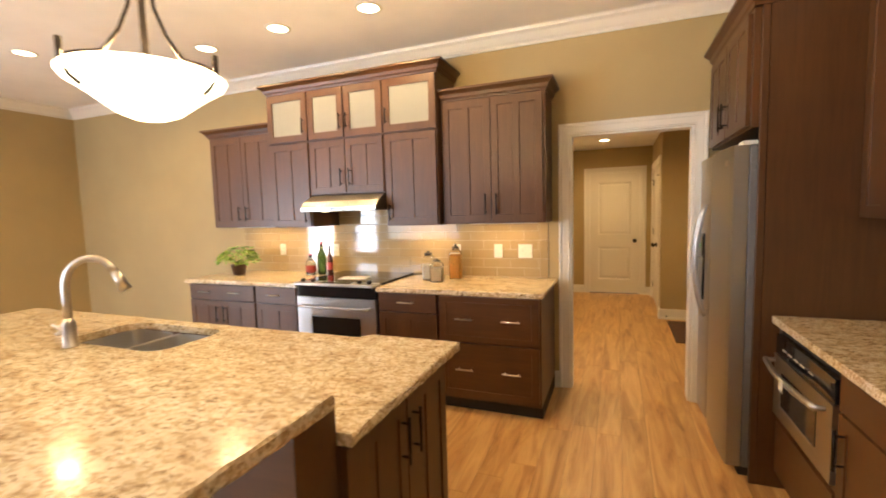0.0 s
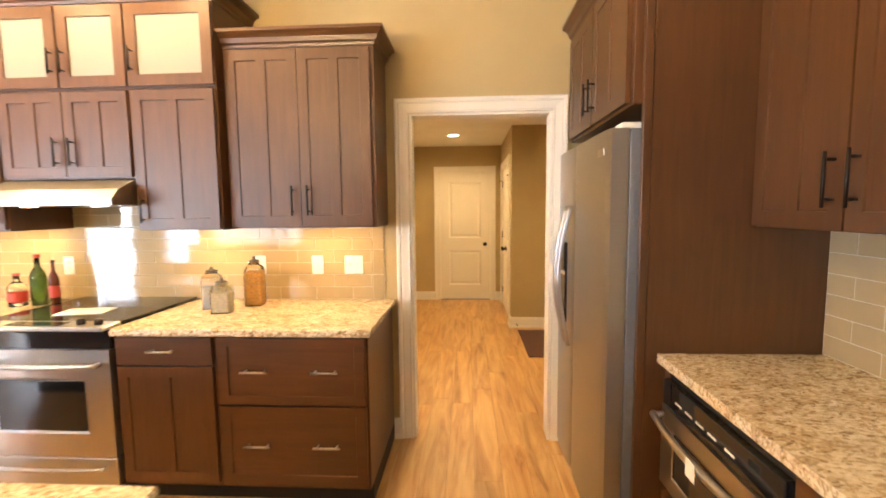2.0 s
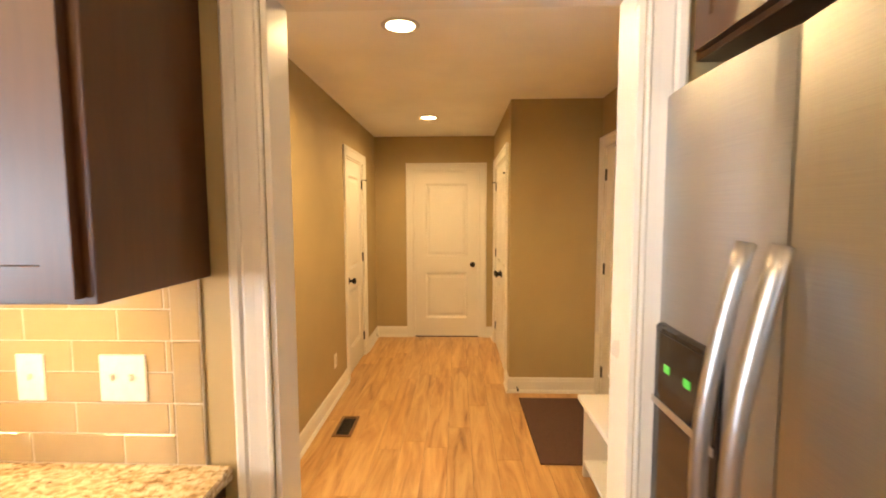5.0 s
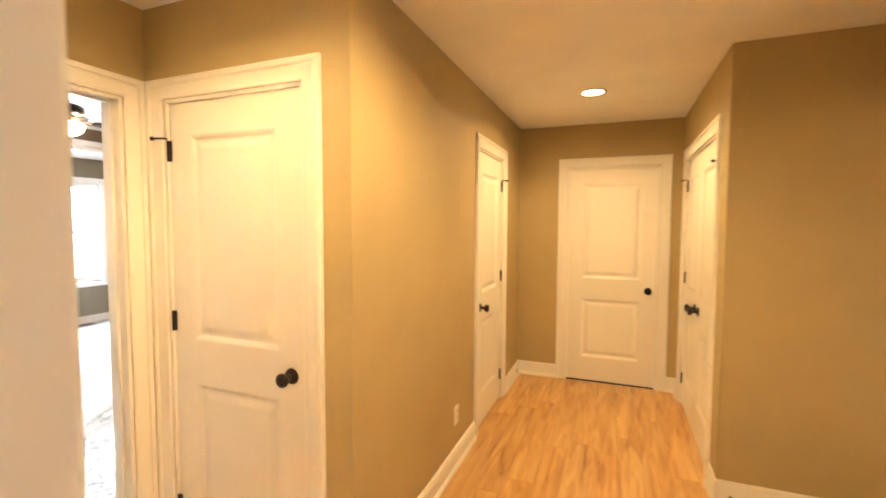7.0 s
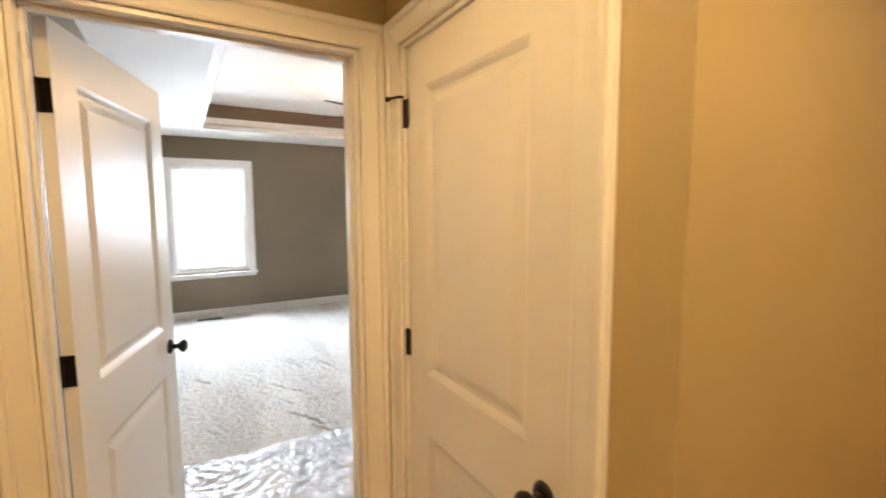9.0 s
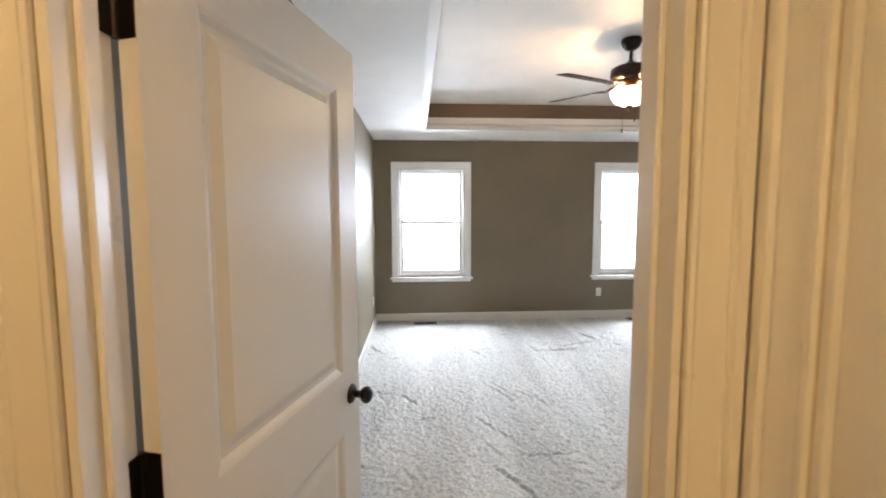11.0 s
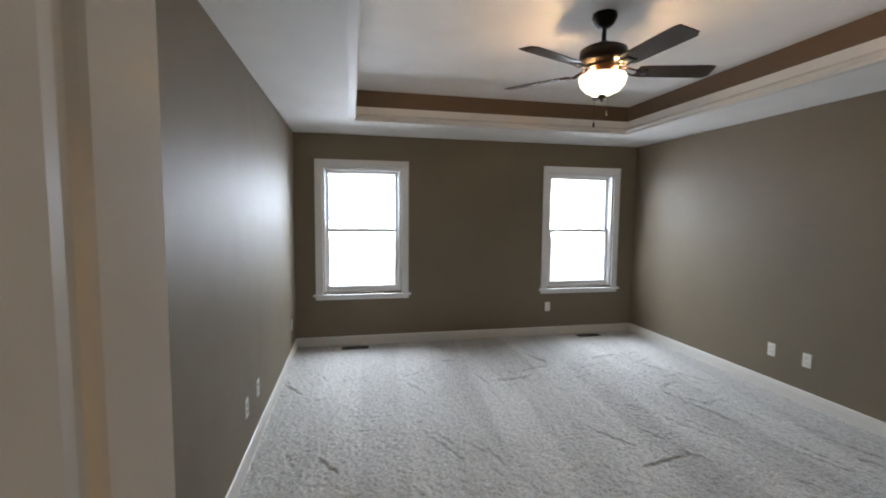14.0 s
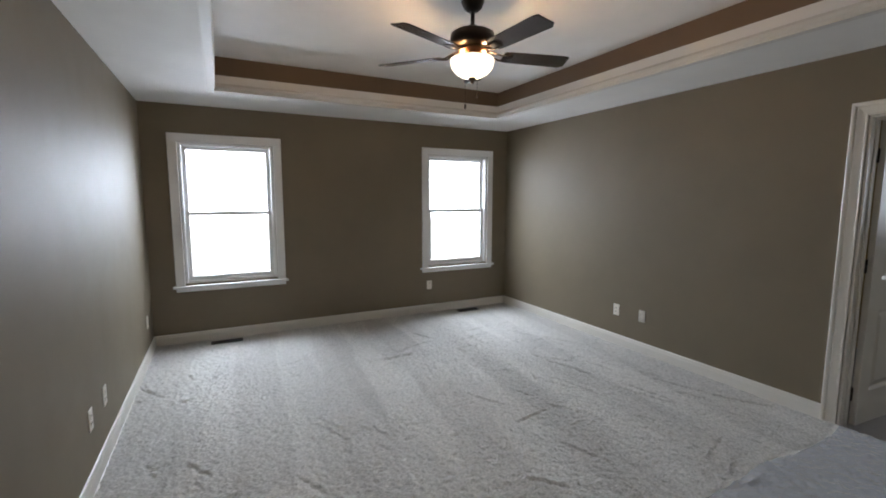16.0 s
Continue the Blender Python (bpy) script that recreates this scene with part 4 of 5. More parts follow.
part("toe_kick", boxed(-3.34, -0.50, 1.96, 2.63, 0.0, 0.099), DARK, isl, "toe kick, shade put in its dark colour")
for y0, w in ((1.972, 0.35), (2.328, 0.35)):
    dd = part("door", relief(bmesh.new(), w, 0.73, 0.019, [(0.052, w / 2 - 0.02, 0.052, 0.678), (w / 2 + 0.02, w - 0.052, 0.052, 0.678)], SHAKER, both=False), WOOD, isl, "brown shaker end panel", m=pose(-0.4555, y0, 0.125, 0, 0, 90))
    bar_pull(dd, 0.31 if y0 < 2 else 0.04, 0.60, 0.16)
sink_hole = []
for cx, cy, hx, hy in ((-1.955, 2.475, 0.335, 0.185),):
    for qx, qy, a0 in ((1, 1, 0), (-1, 1, 90), (-1, -1, 180), (1, -1, 270)):
        for s in range(6):
            a = radians(a0 + 18 * s)
            sink_hole.append((cx + qx * (hx - 0.09) + 0.09 * math.cos(a), cy + qy * (hy - 0.09) + 0.09 * math.sin(a)))
chiselled_slab("countertop", [(-3.40, 1.962), (-0.43, 1.962), (-0.43, 2.80), (-0.86, 2.80), (-0.90, 2.74), (-3.40, 2.74)], 0.869, ZC, "cream granite island countertop with chiselled edge and sink cutout", holes=[sink_hole])
chiselled_slab("bar_top", [(-3.45, 1.30), (-0.425, 1.30), (-0.425, 1.89), (-3.45, 1.89)], 1.004, 1.042, "cream granite raised bar top with chiselled edge")

sk = thing("sink", "stainless undermount double-bowl sink set in the island", "sink", pose(-1.955, 2.475, 0.866))


def basin(w, d, h):
    bm = bmesh.new()
    lv = [(0.0, 0.0), (0.004, -0.02), (0.012, -h + 0.03), (0.035, -h)]
    rings = []
    for ins, z in lv:
        r = []
        hx, hy, rad = w / 2 - ins, d / 2 - ins, 0.06
        for qx, qy, a0 in ((1, 1, 0), (-1, 1, 90), (-1, -1, 180), (1, -1, 270)):
            for s in range(5):
                a = radians(a0 + 22.5 * s)
                r.append(bm.verts.new((qx * (hx - rad) + rad * math.cos(a), qy * (hy - rad) + rad * math.sin(a), z)))
        rings.append(r)
    for p, q in zip(rings, rings[1:]):
        for i in range(len(p)):
            j = (i + 1) % len(p)
            bm.faces.new((p[i], p[j], q[j], q[i]))
    bm.faces.new(rings[-1])
    return bm


for x, w in ((-0.175, 0.325), (0.175, 0.325)):
    b_ = part("bowl", basin(w, 0.36, 0.19), STEEL, sk, "brushed stainless bowl", True, Matrix.Translation((x, 0, 0)))
    part("drain", lathe(bmesh.new(), [(0, -0.187), (0.03, -0.186), (0.042, -0.183), (0.043, -0.189), (0, -0.189)], 18), CHROME, b_, "", True)
part("rim", boxed(-0.012, 0.012, -0.18, 0.18, -0.010, -0.001, bevel=0.003), STEEL, sk)

fc = thing("faucet", "brushed nickel gooseneck pull-down kitchen faucet", "faucet", pose(-2.115, 2.24, ZC, 0, 0, 0))
part("base", lathe(bmesh.new(), [(0, 0), (0.033, 0), (0.033, 0.006), (0.028, 0.010), (0.027, 0.10), (0.023, 0.115), (0.017, 0.13), (0, 0.13)], 22), NICKEL, fc, "", True)
arc = [(0, 0, 0.12), (0, 0, 0.20), (0, 0, 0.27)] + [(0.10 * (1 - math.cos(radians(a))), 0.055 * (1 - math.cos(radians(a))), 0.27 + 0.13 * math.sin(radians(a))) for a in range(15, 151, 15)]
part("spout", tube(bmesh.new(), arc, 0.0165, 14), NICKEL, fc, "", True)
e = Vector(arc[-1])
part("spray_head", rod(bmesh.new(), e, e + Vector((0.035, 0.02, -0.085)), 0.018, 16, 0.024), NICKEL, fc, "nickel spray head", True)
part("lever", tube(bmesh.new(), [(-0.025, 0, 0.075), (-0.05, -0.01, 0.08), (-0.085, -0.02, 0.10)], 0.008, 10, 0.006), NICKEL, fc, "", True)
sd = thing("soap_dispenser", "small brushed nickel soap dispenser by the sink", "dispenser", pose(-2.42, 2.36, ZC))
part("base", lathe(bmesh.new(), [(0, 0), (0.024, 0), (0.024, 0.008), (0.012, 0.014), (0.010, 0.045), (0, 0.045)], 16), NICKEL, sd, "", True)
part("nozzle", tube(bmesh.new(), [(0, 0, 0.042), (0.03, 0.01, 0.05), (0.065, 0.02, 0.042)], 0.007, 8), NICKEL, sd, "", True)

# east wall: fridge, its gable and cabinet, microwave drawer, cabinets
G3 = "cabinets along the east wall"
gp = thing("gable_panel", "tall brown stained side panel beside the fridge", "panel", pose(0.852, 3.669, 0))
part("board", boxed(0.032, 0.691, 0, 0.020, 0.0, 2.42, bevel=0.0015), WOOD, gp)
part("edge_strip", boxed(0, 0.031, -0.0035, 0.020, 0.0, 2.42, bevel=0.002), WOOD, gp, "brown front edge strip")
oc = cabinet("wall_cabinet", pose(0.822, 4.672, 1.845, 0, 0, -90), 0.982, 0.575, 0.72, "brown stained cabinet above the fridge", G3)
for x, hx in ((0.03, 0.42), (0.497, 0.035)):
    dd = shaker_door(oc, x, 0.012, 0.455, 0.545)
    bar_pull(dd, hx, 0.13, 0.15)
cabinet_crown(oc, 1.003, 0.69, 0.575, left=False, right=True)
fr = thing("refrigerator", "stainless side-by-side refrigerator with dispenser, curved handles", "refrigerator", pose(0.80, 4.660, 0, 0, 0, -90))
part("body", boxed(0.0, 0.93, 0.03, 0.70, 0.05, 1.765, bevel=0.004), plain("grey_fridge_side", (0.16, 0.16, 0.165), 0.45), fr, "grey painted fridge body")
part("base_grille", boxed(0.01, 0.92, 0.02, 0.10, 0.0, 0.049), DARK, fr)


def bowed_door(w, h):
    bm = bmesh.new()
    n = 12
    front = [(w * i / n, -0.013 * math.sin(math.pi * i / n) ** 0.5) for i in range(n + 1)]
    out = front + [(w, 0.066), (0, 0.066)]
    lo = [bm.verts.new((x, y, 0)) for x, y in out]
    hi = [bm.verts.new((x, y, h)) for x, y in out]
    for i in range(len(out)):
        j = (i + 1) % len(out)
        bm.faces.new((lo[i], lo[j], hi[j], hi[i]))
    bm.faces.new(lo[::-1])
    bm.faces.new(hi)
    return bm


for x, w, hx in ((0.0, 0.372, 0.338), (0.377, 0.553, 0.035)):
    dd = part("door", bowed_door(w, 1.715), STEEL, fr, "brushed stainless fridge door", m=Matrix.Translation((x, -0.040, 0.052)))
    bm = bmesh.new()
    tube(bm, [(hx, -0.035 - 0.055 * math.sin(math.pi * i / 16), 0.70 + 0.72 * i / 16) for i in range(17)], 0.013, 12)
    part("handle", bm, STEELH, dd, "long curved stainless handle", True)
    if w < 0.5:
        di = part("dispenser", boxed(0.03, 0.262, -0.024, 0.0, 0.78, 1.225, bevel=0.006), BLACK, dd, "black water and ice dispenser")
        part("display", boxed(0.05, 0.245, -0.0265, -0.0241, 1.075, 1.21, bevel=0.001), BLACK, di)
        part("recess_trim", boxed(0.028, 0.264, -0.027, -0.0242, 1.045, 1.062, bevel=0.001), STEELH, di, "steel trim below the display")
        for dx in (0.085, 0.165):
            part("digit", boxed(dx, dx + 0.022, -0.0285, -0.0266, 1.132, 1.148), DIGITS, di, "green lit digit")
    else:
        part("nameplate", boxed(0.41, 0.49, -0.0125, -0.004, 1.62, 1.65, bevel=0.002), NICKEL, dd, "small metal nameplate")
part("hinge_cover", boxed(0.83, 0.92, 0.0, 0.10, 1.768, 1.79, bevel=0.004), TRIM, fr, "pale hinge cover")

mw = thing("microwave_drawer", "stainless microwave drawer built under the counter", "microwave", pose(0.962, 3.62, 0.425, 0, 0, -90))
part("body", boxed(0.0, 0.64, 0.002, 0.45, 0.0, 0.41, bevel=0.002), DARK, mw)
ft = part("front", relief(bmesh.new(), 0.63, 0.30, 0.03, [(0.09, 0.50, 0.06, 0.24)], [(0.004, 0.003), (0.008, 0.004)], both=False), STEELH, mw, "stainless drawer front", m=Matrix.Translation((0.005, -0.03, 0.004)))
part("window", boxed(0.10, 0.49, -0.0005, 0.003, 0.07, 0.23), BLACK, ft, "dark window")
part("control_panel", boxed(0.005, 0.635, -0.026, 0.001, 0.308, 0.404, bevel=0.003), BLACK, mw, "black control panel with small marks")
bm = bmesh.new()
tube(bm, [(0.03 + 0.57 * i / 14, -0.045 - 0.025 * math.sin(math.pi * i / 14), 0.275) for i in range(15)], 0.013, 12)
for x in (0.035, 0.595):
    rod(bm, (x, -0.01, 0.275), (x, -0.05, 0.275), 0.011, 10)
part("handle", bm, STEELH, ft, "curved stainless handle", True)
part("paper_tag", boxed(0.36, 0.41, -0.087, -0.085, 0.245, 0.30), TAPE, ft, "white paper tag")
for x in (0.10, 0.17, 0.24, 0.31, 0.40):
    part("button_row", boxed(x, x + 0.045, -0.0275, -0.0255, 0.345, 0.352), PLATE, mw, "pale button marks")
base_cabinet(pose(0.962, 3.667, 0, 0, 0, -90), 0.047, 0.58, "narrow brown filler beside the microwave drawer", [], G3)
c = cabinet("base_cabinet", pose(0.962, 3.619, 0.10, 0, 0, -90), 0.642, 0.323, 0.58, "brown stained base cabinet under the microwave drawer", G3)
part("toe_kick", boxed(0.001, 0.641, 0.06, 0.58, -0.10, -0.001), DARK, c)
part("drawer", boxed(0.01, 0.632, -0.02, -0.001, 0.025, 0.29, bevel=0.002), WOODX, c, "brown drawer front")
y = 2.976
for w, lab in ((0.62, "brown stained base cabinet with drawer and door"), (0.76, "brown stained base cabinet nearer the bar"), (0.76, "brown stained base cabinet behind the walker"), (0.76, "brown stained end base cabinet")):
    base_cabinet(pose(0.962, y, 0, 0, 0, -90), w, 0.58, lab, [(0.012, 0.725, w - 0.024, 0.135, "drawer", []), (0.012, 0.125, w - 0.024, 0.59, "door", [(0.05, True)])], G3)
    y -= w + 0.001
y = 3.667
for k in range(3):
    uc = cabinet("wall_cabinet", pose(1.27, y, 1.388, 0, 0, -90), 0.80, 1.05, 0.273, "brown stained wall cabinet with two shaker doors, east wall", G3)
    for x, hx in ((0.004, 0.355), (0.404, 0.035)):
        dd = shaker_door(uc, x, 0.004, 0.392, 1.02)
        bar_pull(dd, hx, 0.145, 0.16)
    cabinet_crown(uc, 0.80, 0.273, 1.05, left=False, right=False)
    y -= 0.801

# ---------- small kitchen things ----------


def wall_plate(m, w, h, kind, label, name="outlet"):
    """A cover plate on a wall: local x along, z up, -y out of the wall."""
    p = thing(name, label, name.replace("_", " "), m)
    part("plate", boxed(-w / 2, w / 2, -0.006, -0.0005, -h / 2, h / 2, bevel=0.003), PLATE, p)
    n = 2 if w > 0.1 else 1
    for i in range(n):
        x = (i - (n - 1) / 2) * 0.046
        if kind == "switch":
            part("toggle", boxed(x - 0.005, x + 0.005, -0.018, -0.0061, -0.004, 0.012, bevel=0.002), PLATE, p)
        else:
            for z in (-0.019, 0.019):
                f = part("socket", boxed(x - 0.016, x + 0.016, -0.0085, -0.0061, z - 0.014, z + 0.014, bevel=0.003), PLATE, p)
                for sx in (-0.006, 0.006):
                    part("slot", boxed(x + sx - 0.001, x + sx + 0.001, -0.0092, -0.0084, z - 0.003, z + 0.007), HOLE, f)
    return p


TF = KY - 0.0095
for x, kind, w in ((-0.503, "switch", 0.116), (-0.732, "switch", 0.072), (-1.10, "outlet", 0.072), (-2.368, "outlet", 0.072), (-3.02, "outlet", 0.072)):
    wall_plate(pose(x, TF, 1.125), w, 0.116, kind, "almond plastic cover plate on the tiled backsplash", "light_switch" if kind == "switch" else "outlet")

# houseplant
pl = thing("potted_plant", "leafy green houseplant in a dark brown pot", "plant", pose(-3.29, 4.33, ZC))
part("pot", lathe(bmesh.new(), [(0, 0), (0.055, 0), (0.058, 0.01), (0.075, 0.085), (0.080, 0.088), (0.080, 0.10), (0.070, 0.10), (0.066, 0.085), (0, 0.085)], 24), plain("brown_pot_glaze", (0.07, 0.035, 0.02), 0.3), pl, "dark brown glazed pot", True)
m_, n_, l_, b_ = material("green_leaf", 0.5)
g_ = n_.new("ShaderNodeNewGeometry")
l_.new(ramp(n_, l_, g_.outputs["Random Per Island"], ((0, (0.11, 0.21, 0.025)), (0.6, (0.25, 0.41, 0.06)), (1, (0.40, 0.56, 0.13)))), b_.inputs["Base Color"])
b_.inputs["Subsurface Weight"].default_value = 0.1
LEAF = m_
rnd = random.Random(5)
bm, st = bmesh.new(), bmesh.new()
for i in range(150):
    a, t = rnd.uniform(0, 2 * math.pi), rnd.random()
    reach = 0.05 + 0.13 * t ** 0.7
    tip = Vector((reach * math.cos(a), reach * math.sin(a), 0.11 + 0.17 * (1 - t ** 1.6) * rnd.uniform(0.55, 1.0) + rnd.uniform(-0.01, 0.02)))
    if i % 4 == 0:
        tube(st, [(0, 0, 0.085), tip * 0.5 + Vector((0, 0, 0.05)), tip], 0.0022, 5)
    L, Wd = rnd.uniform(0.035, 0.062), rnd.uniform(0.014, 0.024)
    q = Euler((rnd.uniform(-0.5, 0.6), rnd.uniform(-0.5, 0.5), a - math.pi / 2 + rnd.uniform(-0.6, 0.6))).to_matrix()
    pts = [(0, -L * 0.1, 0), (Wd, L * 0.3, 0.006), (Wd * 0.7, L * 0.7, 0.002), (0, L, -0.010), (-Wd * 0.7, L * 0.7, 0.002), (-Wd, L * 0.3, 0.006)]
    vs = [bm.verts.new(tip + q @ Vector(p)) for p in pts]
    mid = bm.verts.new(tip + q @ Vector((0, L * 0.45, -0.003)))
    for k in range(6):
        bm.faces.new((vs[k], vs[(k + 1) % 6], mid))
part("leaves", bm, LEAF, pl, "bright green leaves", True)
part("stems", st, LEAF, pl)

# canisters and bottles
PEWTER = plain("dark_pewter", (0.10, 0.09, 0.08), 0.35, 0.9)
PASTA = plain("dried_pasta", (0.80, 0.42, 0.10), 0.7, 0, 0.3, 90)
GRAIN = plain("dried_oats", (0.74, 0.64, 0.47), 0.8, 0, 0.25, 120)


def square_jar(x, y, turn, w, h, fill, fh, label):
    j = thing("glass_canister", label, "canister", pose(x, y, ZC, 0, 0, turn), "glass canisters on the counter")
    t = w / 2
    bm = bmesh.new()
    ring = []
    for s, z in ((t, 0), (t, h * 0.72), (t * 0.9, h * 0.80), (t * 0.55, h * 0.86), (t * 0.55, h * 0.90)):
        ring.append([bm.verts.new((cx * s, cy * s, z)) for cx, cy in ((-1, -1), (1, -1), (1, 1), (-1, 1))])
    for p, q in zip(ring, ring[1:]):
        for i in range(4):
            bm.faces.new((p[i], p[(i + 1) % 4], q[(i + 1) % 4], q[i]))
    bm.faces.new(ring[0][::-1])
    bm.faces.new(ring[-1])
    bmesh.ops.bevel(bm, geom=bm.edges[:], offset=0.004, segments=2, affect="EDGES", profile=0.5)
    part("jar", bm, JAR, j, "clear square glass jar", True)
    part("contents", boxed(-t + 0.006, t - 0.006, -t + 0.006, t - 0.006, 0.006, h * fh, bevel=0.004), fill, j)
    part("lid", lathe(bmesh.new(), [(0, h * 0.90), (t * 0.62, h * 0.90), (t * 0.66, h * 0.92), (t * 0.6, h * 0.95), (t * 0.2, h * 0.965), (t * 0.16, h * 0.98), (t * 0.24, h * 1.0), (t * 0.2, h * 1.02), (0, h * 1.03)], 20), PEWTER, j, "dark pewter lid with knob", True)


square_jar(-1.06, 4.50, 8, 0.095, 0.285, PASTA, 0.70, "tall square glass canister filled with orange pasta")
square_jar(-1.275, 4.42, 22, 0.105, 0.235, TAPE, 0.55, "square glass canister with white contents, pewter lid")
square_jar(-1.155, 4.31, 12, 0.10, 0.185, GRAIN, 0.62, "small square glass canister with pale oats")


def bottle(x, y, r, h, mat, label, cap, fillc=None):
    b = thing("bottle", label, "bottle", pose(x, y, ZC))
    part("glass", lathe(bmesh.new(), [(0, 0), (r, 0), (r, h * 0.55), (r * 0.85, h * 0.64), (r * 0.36, h * 0.76), (r * 0.33, h * 0.93), (0, h * 0.93)], 20), mat, b, "", True)
    part("cap", lathe(bmesh.new(), [(0, h * 0.931), (r * 0.4, h * 0.931), (r * 0.4, h), (0, h)], 14), cap, b, "bottle stopper")
    if fillc:
        part("label", lathe(bmesh.new(), [(r * 1.02, h * 0.15), (r * 1.02, h * 0.42)], 20), fillc, b, "paper label")


RED = plain("red_label_paper", (0.45, 0.05, 0.03), 0.5)
bottle(-2.42, 4.50, 0.042, 0.31, OILGLASS, "green glass oil bottle with a red stopper", RED, None)
bottle(-2.35, 4.53, 0.026, 0.27, plain("amber_vinegar", (0.10, 0.028, 0.014), 0.12), "slim reddish vinegar bottle with a dark cap", BRONZE, RED)
bottle(-2.52, 4.46, 0.048, 0.20, JAR, "stout clear glass bottle with a red stopper", RED, RED)
sr = thing("spoon_rest", "white paper booklet lying on the cooktop", "booklet", pose(-1.90, 4.25, 0.9215, 0, 0, 12))
part("paper", boxed(-0.12, 0.12, -0.075, 0.075, 0, 0.004, bevel=0.001), TAPE, sr)

# pendant over the island
pd = thing("pendant_lamp", "bronze pendant with glowing alabaster bowl", "lamp", pose(-1.09, 1.97, 1.765))
part("bowl", lathe(bmesh.new(), [(0, 0), (0.045, 0.003), (0.085, 0.02), (0.13, 0.055), (0.17, 0.085), (0.202, 0.105), (0.212, 0.122), (0.206, 0.127), (0.16, 0.095), (0.08, 0.03), (0, 0.014)], 40), BOWL, pd, "glowing white alabaster glass bowl", True)
for k in range(3):
    a = radians(20 + 120 * k)
    ux, uy = math.cos(a), math.sin(a)
    pts = [(0.20 * ux, 0.20 * uy, 0.135), (0.17 * ux, 0.17 * uy, 0.15), (0.11 * ux, 0.11 * uy, 0.17), (0.065 * ux, 0.065 * uy, 0.24), (0.035 * ux, 0.035 * uy, 0.32), (0.028 * ux, 0.028 * uy, 0.45), (0.02 * ux, 0.02 * uy, 0.50)]
    part("arm", tube(bmesh.new(), pts, 0.006, 8), BRONZE, pd, "curved bronze arm", True)
    bm = bmesh.new()
    rod(bm, (0.205 * ux, 0.205 * uy, 0.118), (0.205 * ux, 0.205 * uy, 0.178), 0.008, 8)
    tube(bm, [(0.205 * ux, 0.205 * uy, 0.125), (0.19 * ux, 0.19 * uy, 0.088), (0.165 * ux, 0.165 * uy, 0.068)], 0.006, 8)
    part("clip", bm, BRONZE, pd, "bronze scroll clip", True)
part("stem", rod(bmesh.new(), (0, 0, 0.02), (0, 0, 1.10), 0.009, 10), BRONZE, pd)
part("canopy", lathe(bmesh.new(), [(0, 1.08), (0.06, 1.08), (0.065, 1.105), (0.04, 1.1198), (0, 1.1198)], 20), BRONZE, pd, "", True)
bulb("pendant_light", -1.09, 1.97, 1.878, 190, 0.05)


def downlight(x, y, z, watts, label, spread=168):
    d = thing("downlight", label, "ceiling light", pose(x, y, z), "recessed ceiling lights")
    part("trim_ring", lathe(bmesh.new(), [(0.072, -0.001), (0.095, -0.001), (0.095, -0.004), (0.075, -0.008), (0.072, -0.006)], 28), TRIM, d, "white trim ring", True)
    part("lens", lathe(bmesh.new(), [(0, -0.0035), (0.071, -0.0035), (0.071, -0.001), (0, -0.001)], 28), LAMPDISC, d, "glowing lens")
    spot_lamp("downlight_lamp", x, y, z - 0.02, watts, WARM, spread, 0.07)


# the one at (0.25, 3.0) is unseen, added to light the floor
for x, y in ((-2.19, 3.81), (-3.0, 3.87), (-1.40, 3.81), (0.25, 3.0), (-3.0, 1.3), (-4.4, 3.3)):
    downlight(x, y, CEILK, 6 if x > 0 else 62, "lit white recessed kitchen downlight, the one at x 0.25 added")
downlight(0.02, 5.89, 2.44, 92, "lit white recessed downlight in the hall ceiling")
downlight(0.023, 7.95, 2.44, 66, "lit white recessed downlight near the end of the hall")
downlight(-1.0, 5.25, 2.44, 60, "lit white recessed downlight before the bedroom door")

# ---------- hall ----------
lk = thing("mudroom_locker", "white built-in locker bench with open cubby and hooks", "locker", pose(-0.06, 0, 0))
part("end_panel", boxed(1.255, 1.528, 6.075, 6.11, 0.0, 2.438, bevel=0.002), TRIM, lk)
part("end_panel", boxed(1.255, 1.528, 4.818, 4.86, 0.0, 2.438, bevel=0.002), TRIM, lk)
part("stile", boxed(1.233, 1.2545, 6.055, 6.125, 0.472, 2.438, bevel=0.002), TRIM, lk)
part("header", boxed(1.233, 1.2545, 4.86, 6.054, 2.20, 2.438, bevel=0.002), TRIM, lk)
part("back_panel", boxed(1.50, 1.528, 4.861, 6.074, 0.472, 2.438), TRIM, lk)
part("hook_rail", boxed(1.482, 1.4995, 4.861, 6.074, 1.62, 1.76, bevel=0.003), TRIM, lk)
part("bench_top", boxed(1.055, 1.528, 4.818, 6.16, 0.44, 0.471, bevel=0.004), TRIM, lk, "white painted bench top")
for y in (4.83, 5.45, 6.12):
    part("bench_divider", boxed(1.085, 1.52, y - 0.012, y + 0.012, 0.0, 0.439), TRIM, lk)
part("bench_shelf", boxed(1.085, 1.52, 4.843, 6.107, 0.08, 0.10), TRIM, lk)
for y in (5.97, 5.6, 5.25):
    bm = bmesh.new()
    tube(bm, [(1.478, y, 1.74), (1.45, y, 1.75), (1.425, y, 1.775), (1.42, y, 1.79)], 0.006, 8)
    tube(bm, [(1.478, y, 1.70), (1.455, y, 1.675), (1.43, y, 1.665), (1.41, y, 1.68), (1.41, y, 1.70)], 0.006, 8)
    box(bm, 1.477, 1.4815, y - 0.011, y + 0.011, 1.67, 1.755, 0.002)
    part("coat_hook", bm, NICKEL, lk, "brushed metal double coat hook", True)
m_, n_, l_, b_ = material("red_white_print_fabric", 0.9)
v_ = coords(n_, l_)
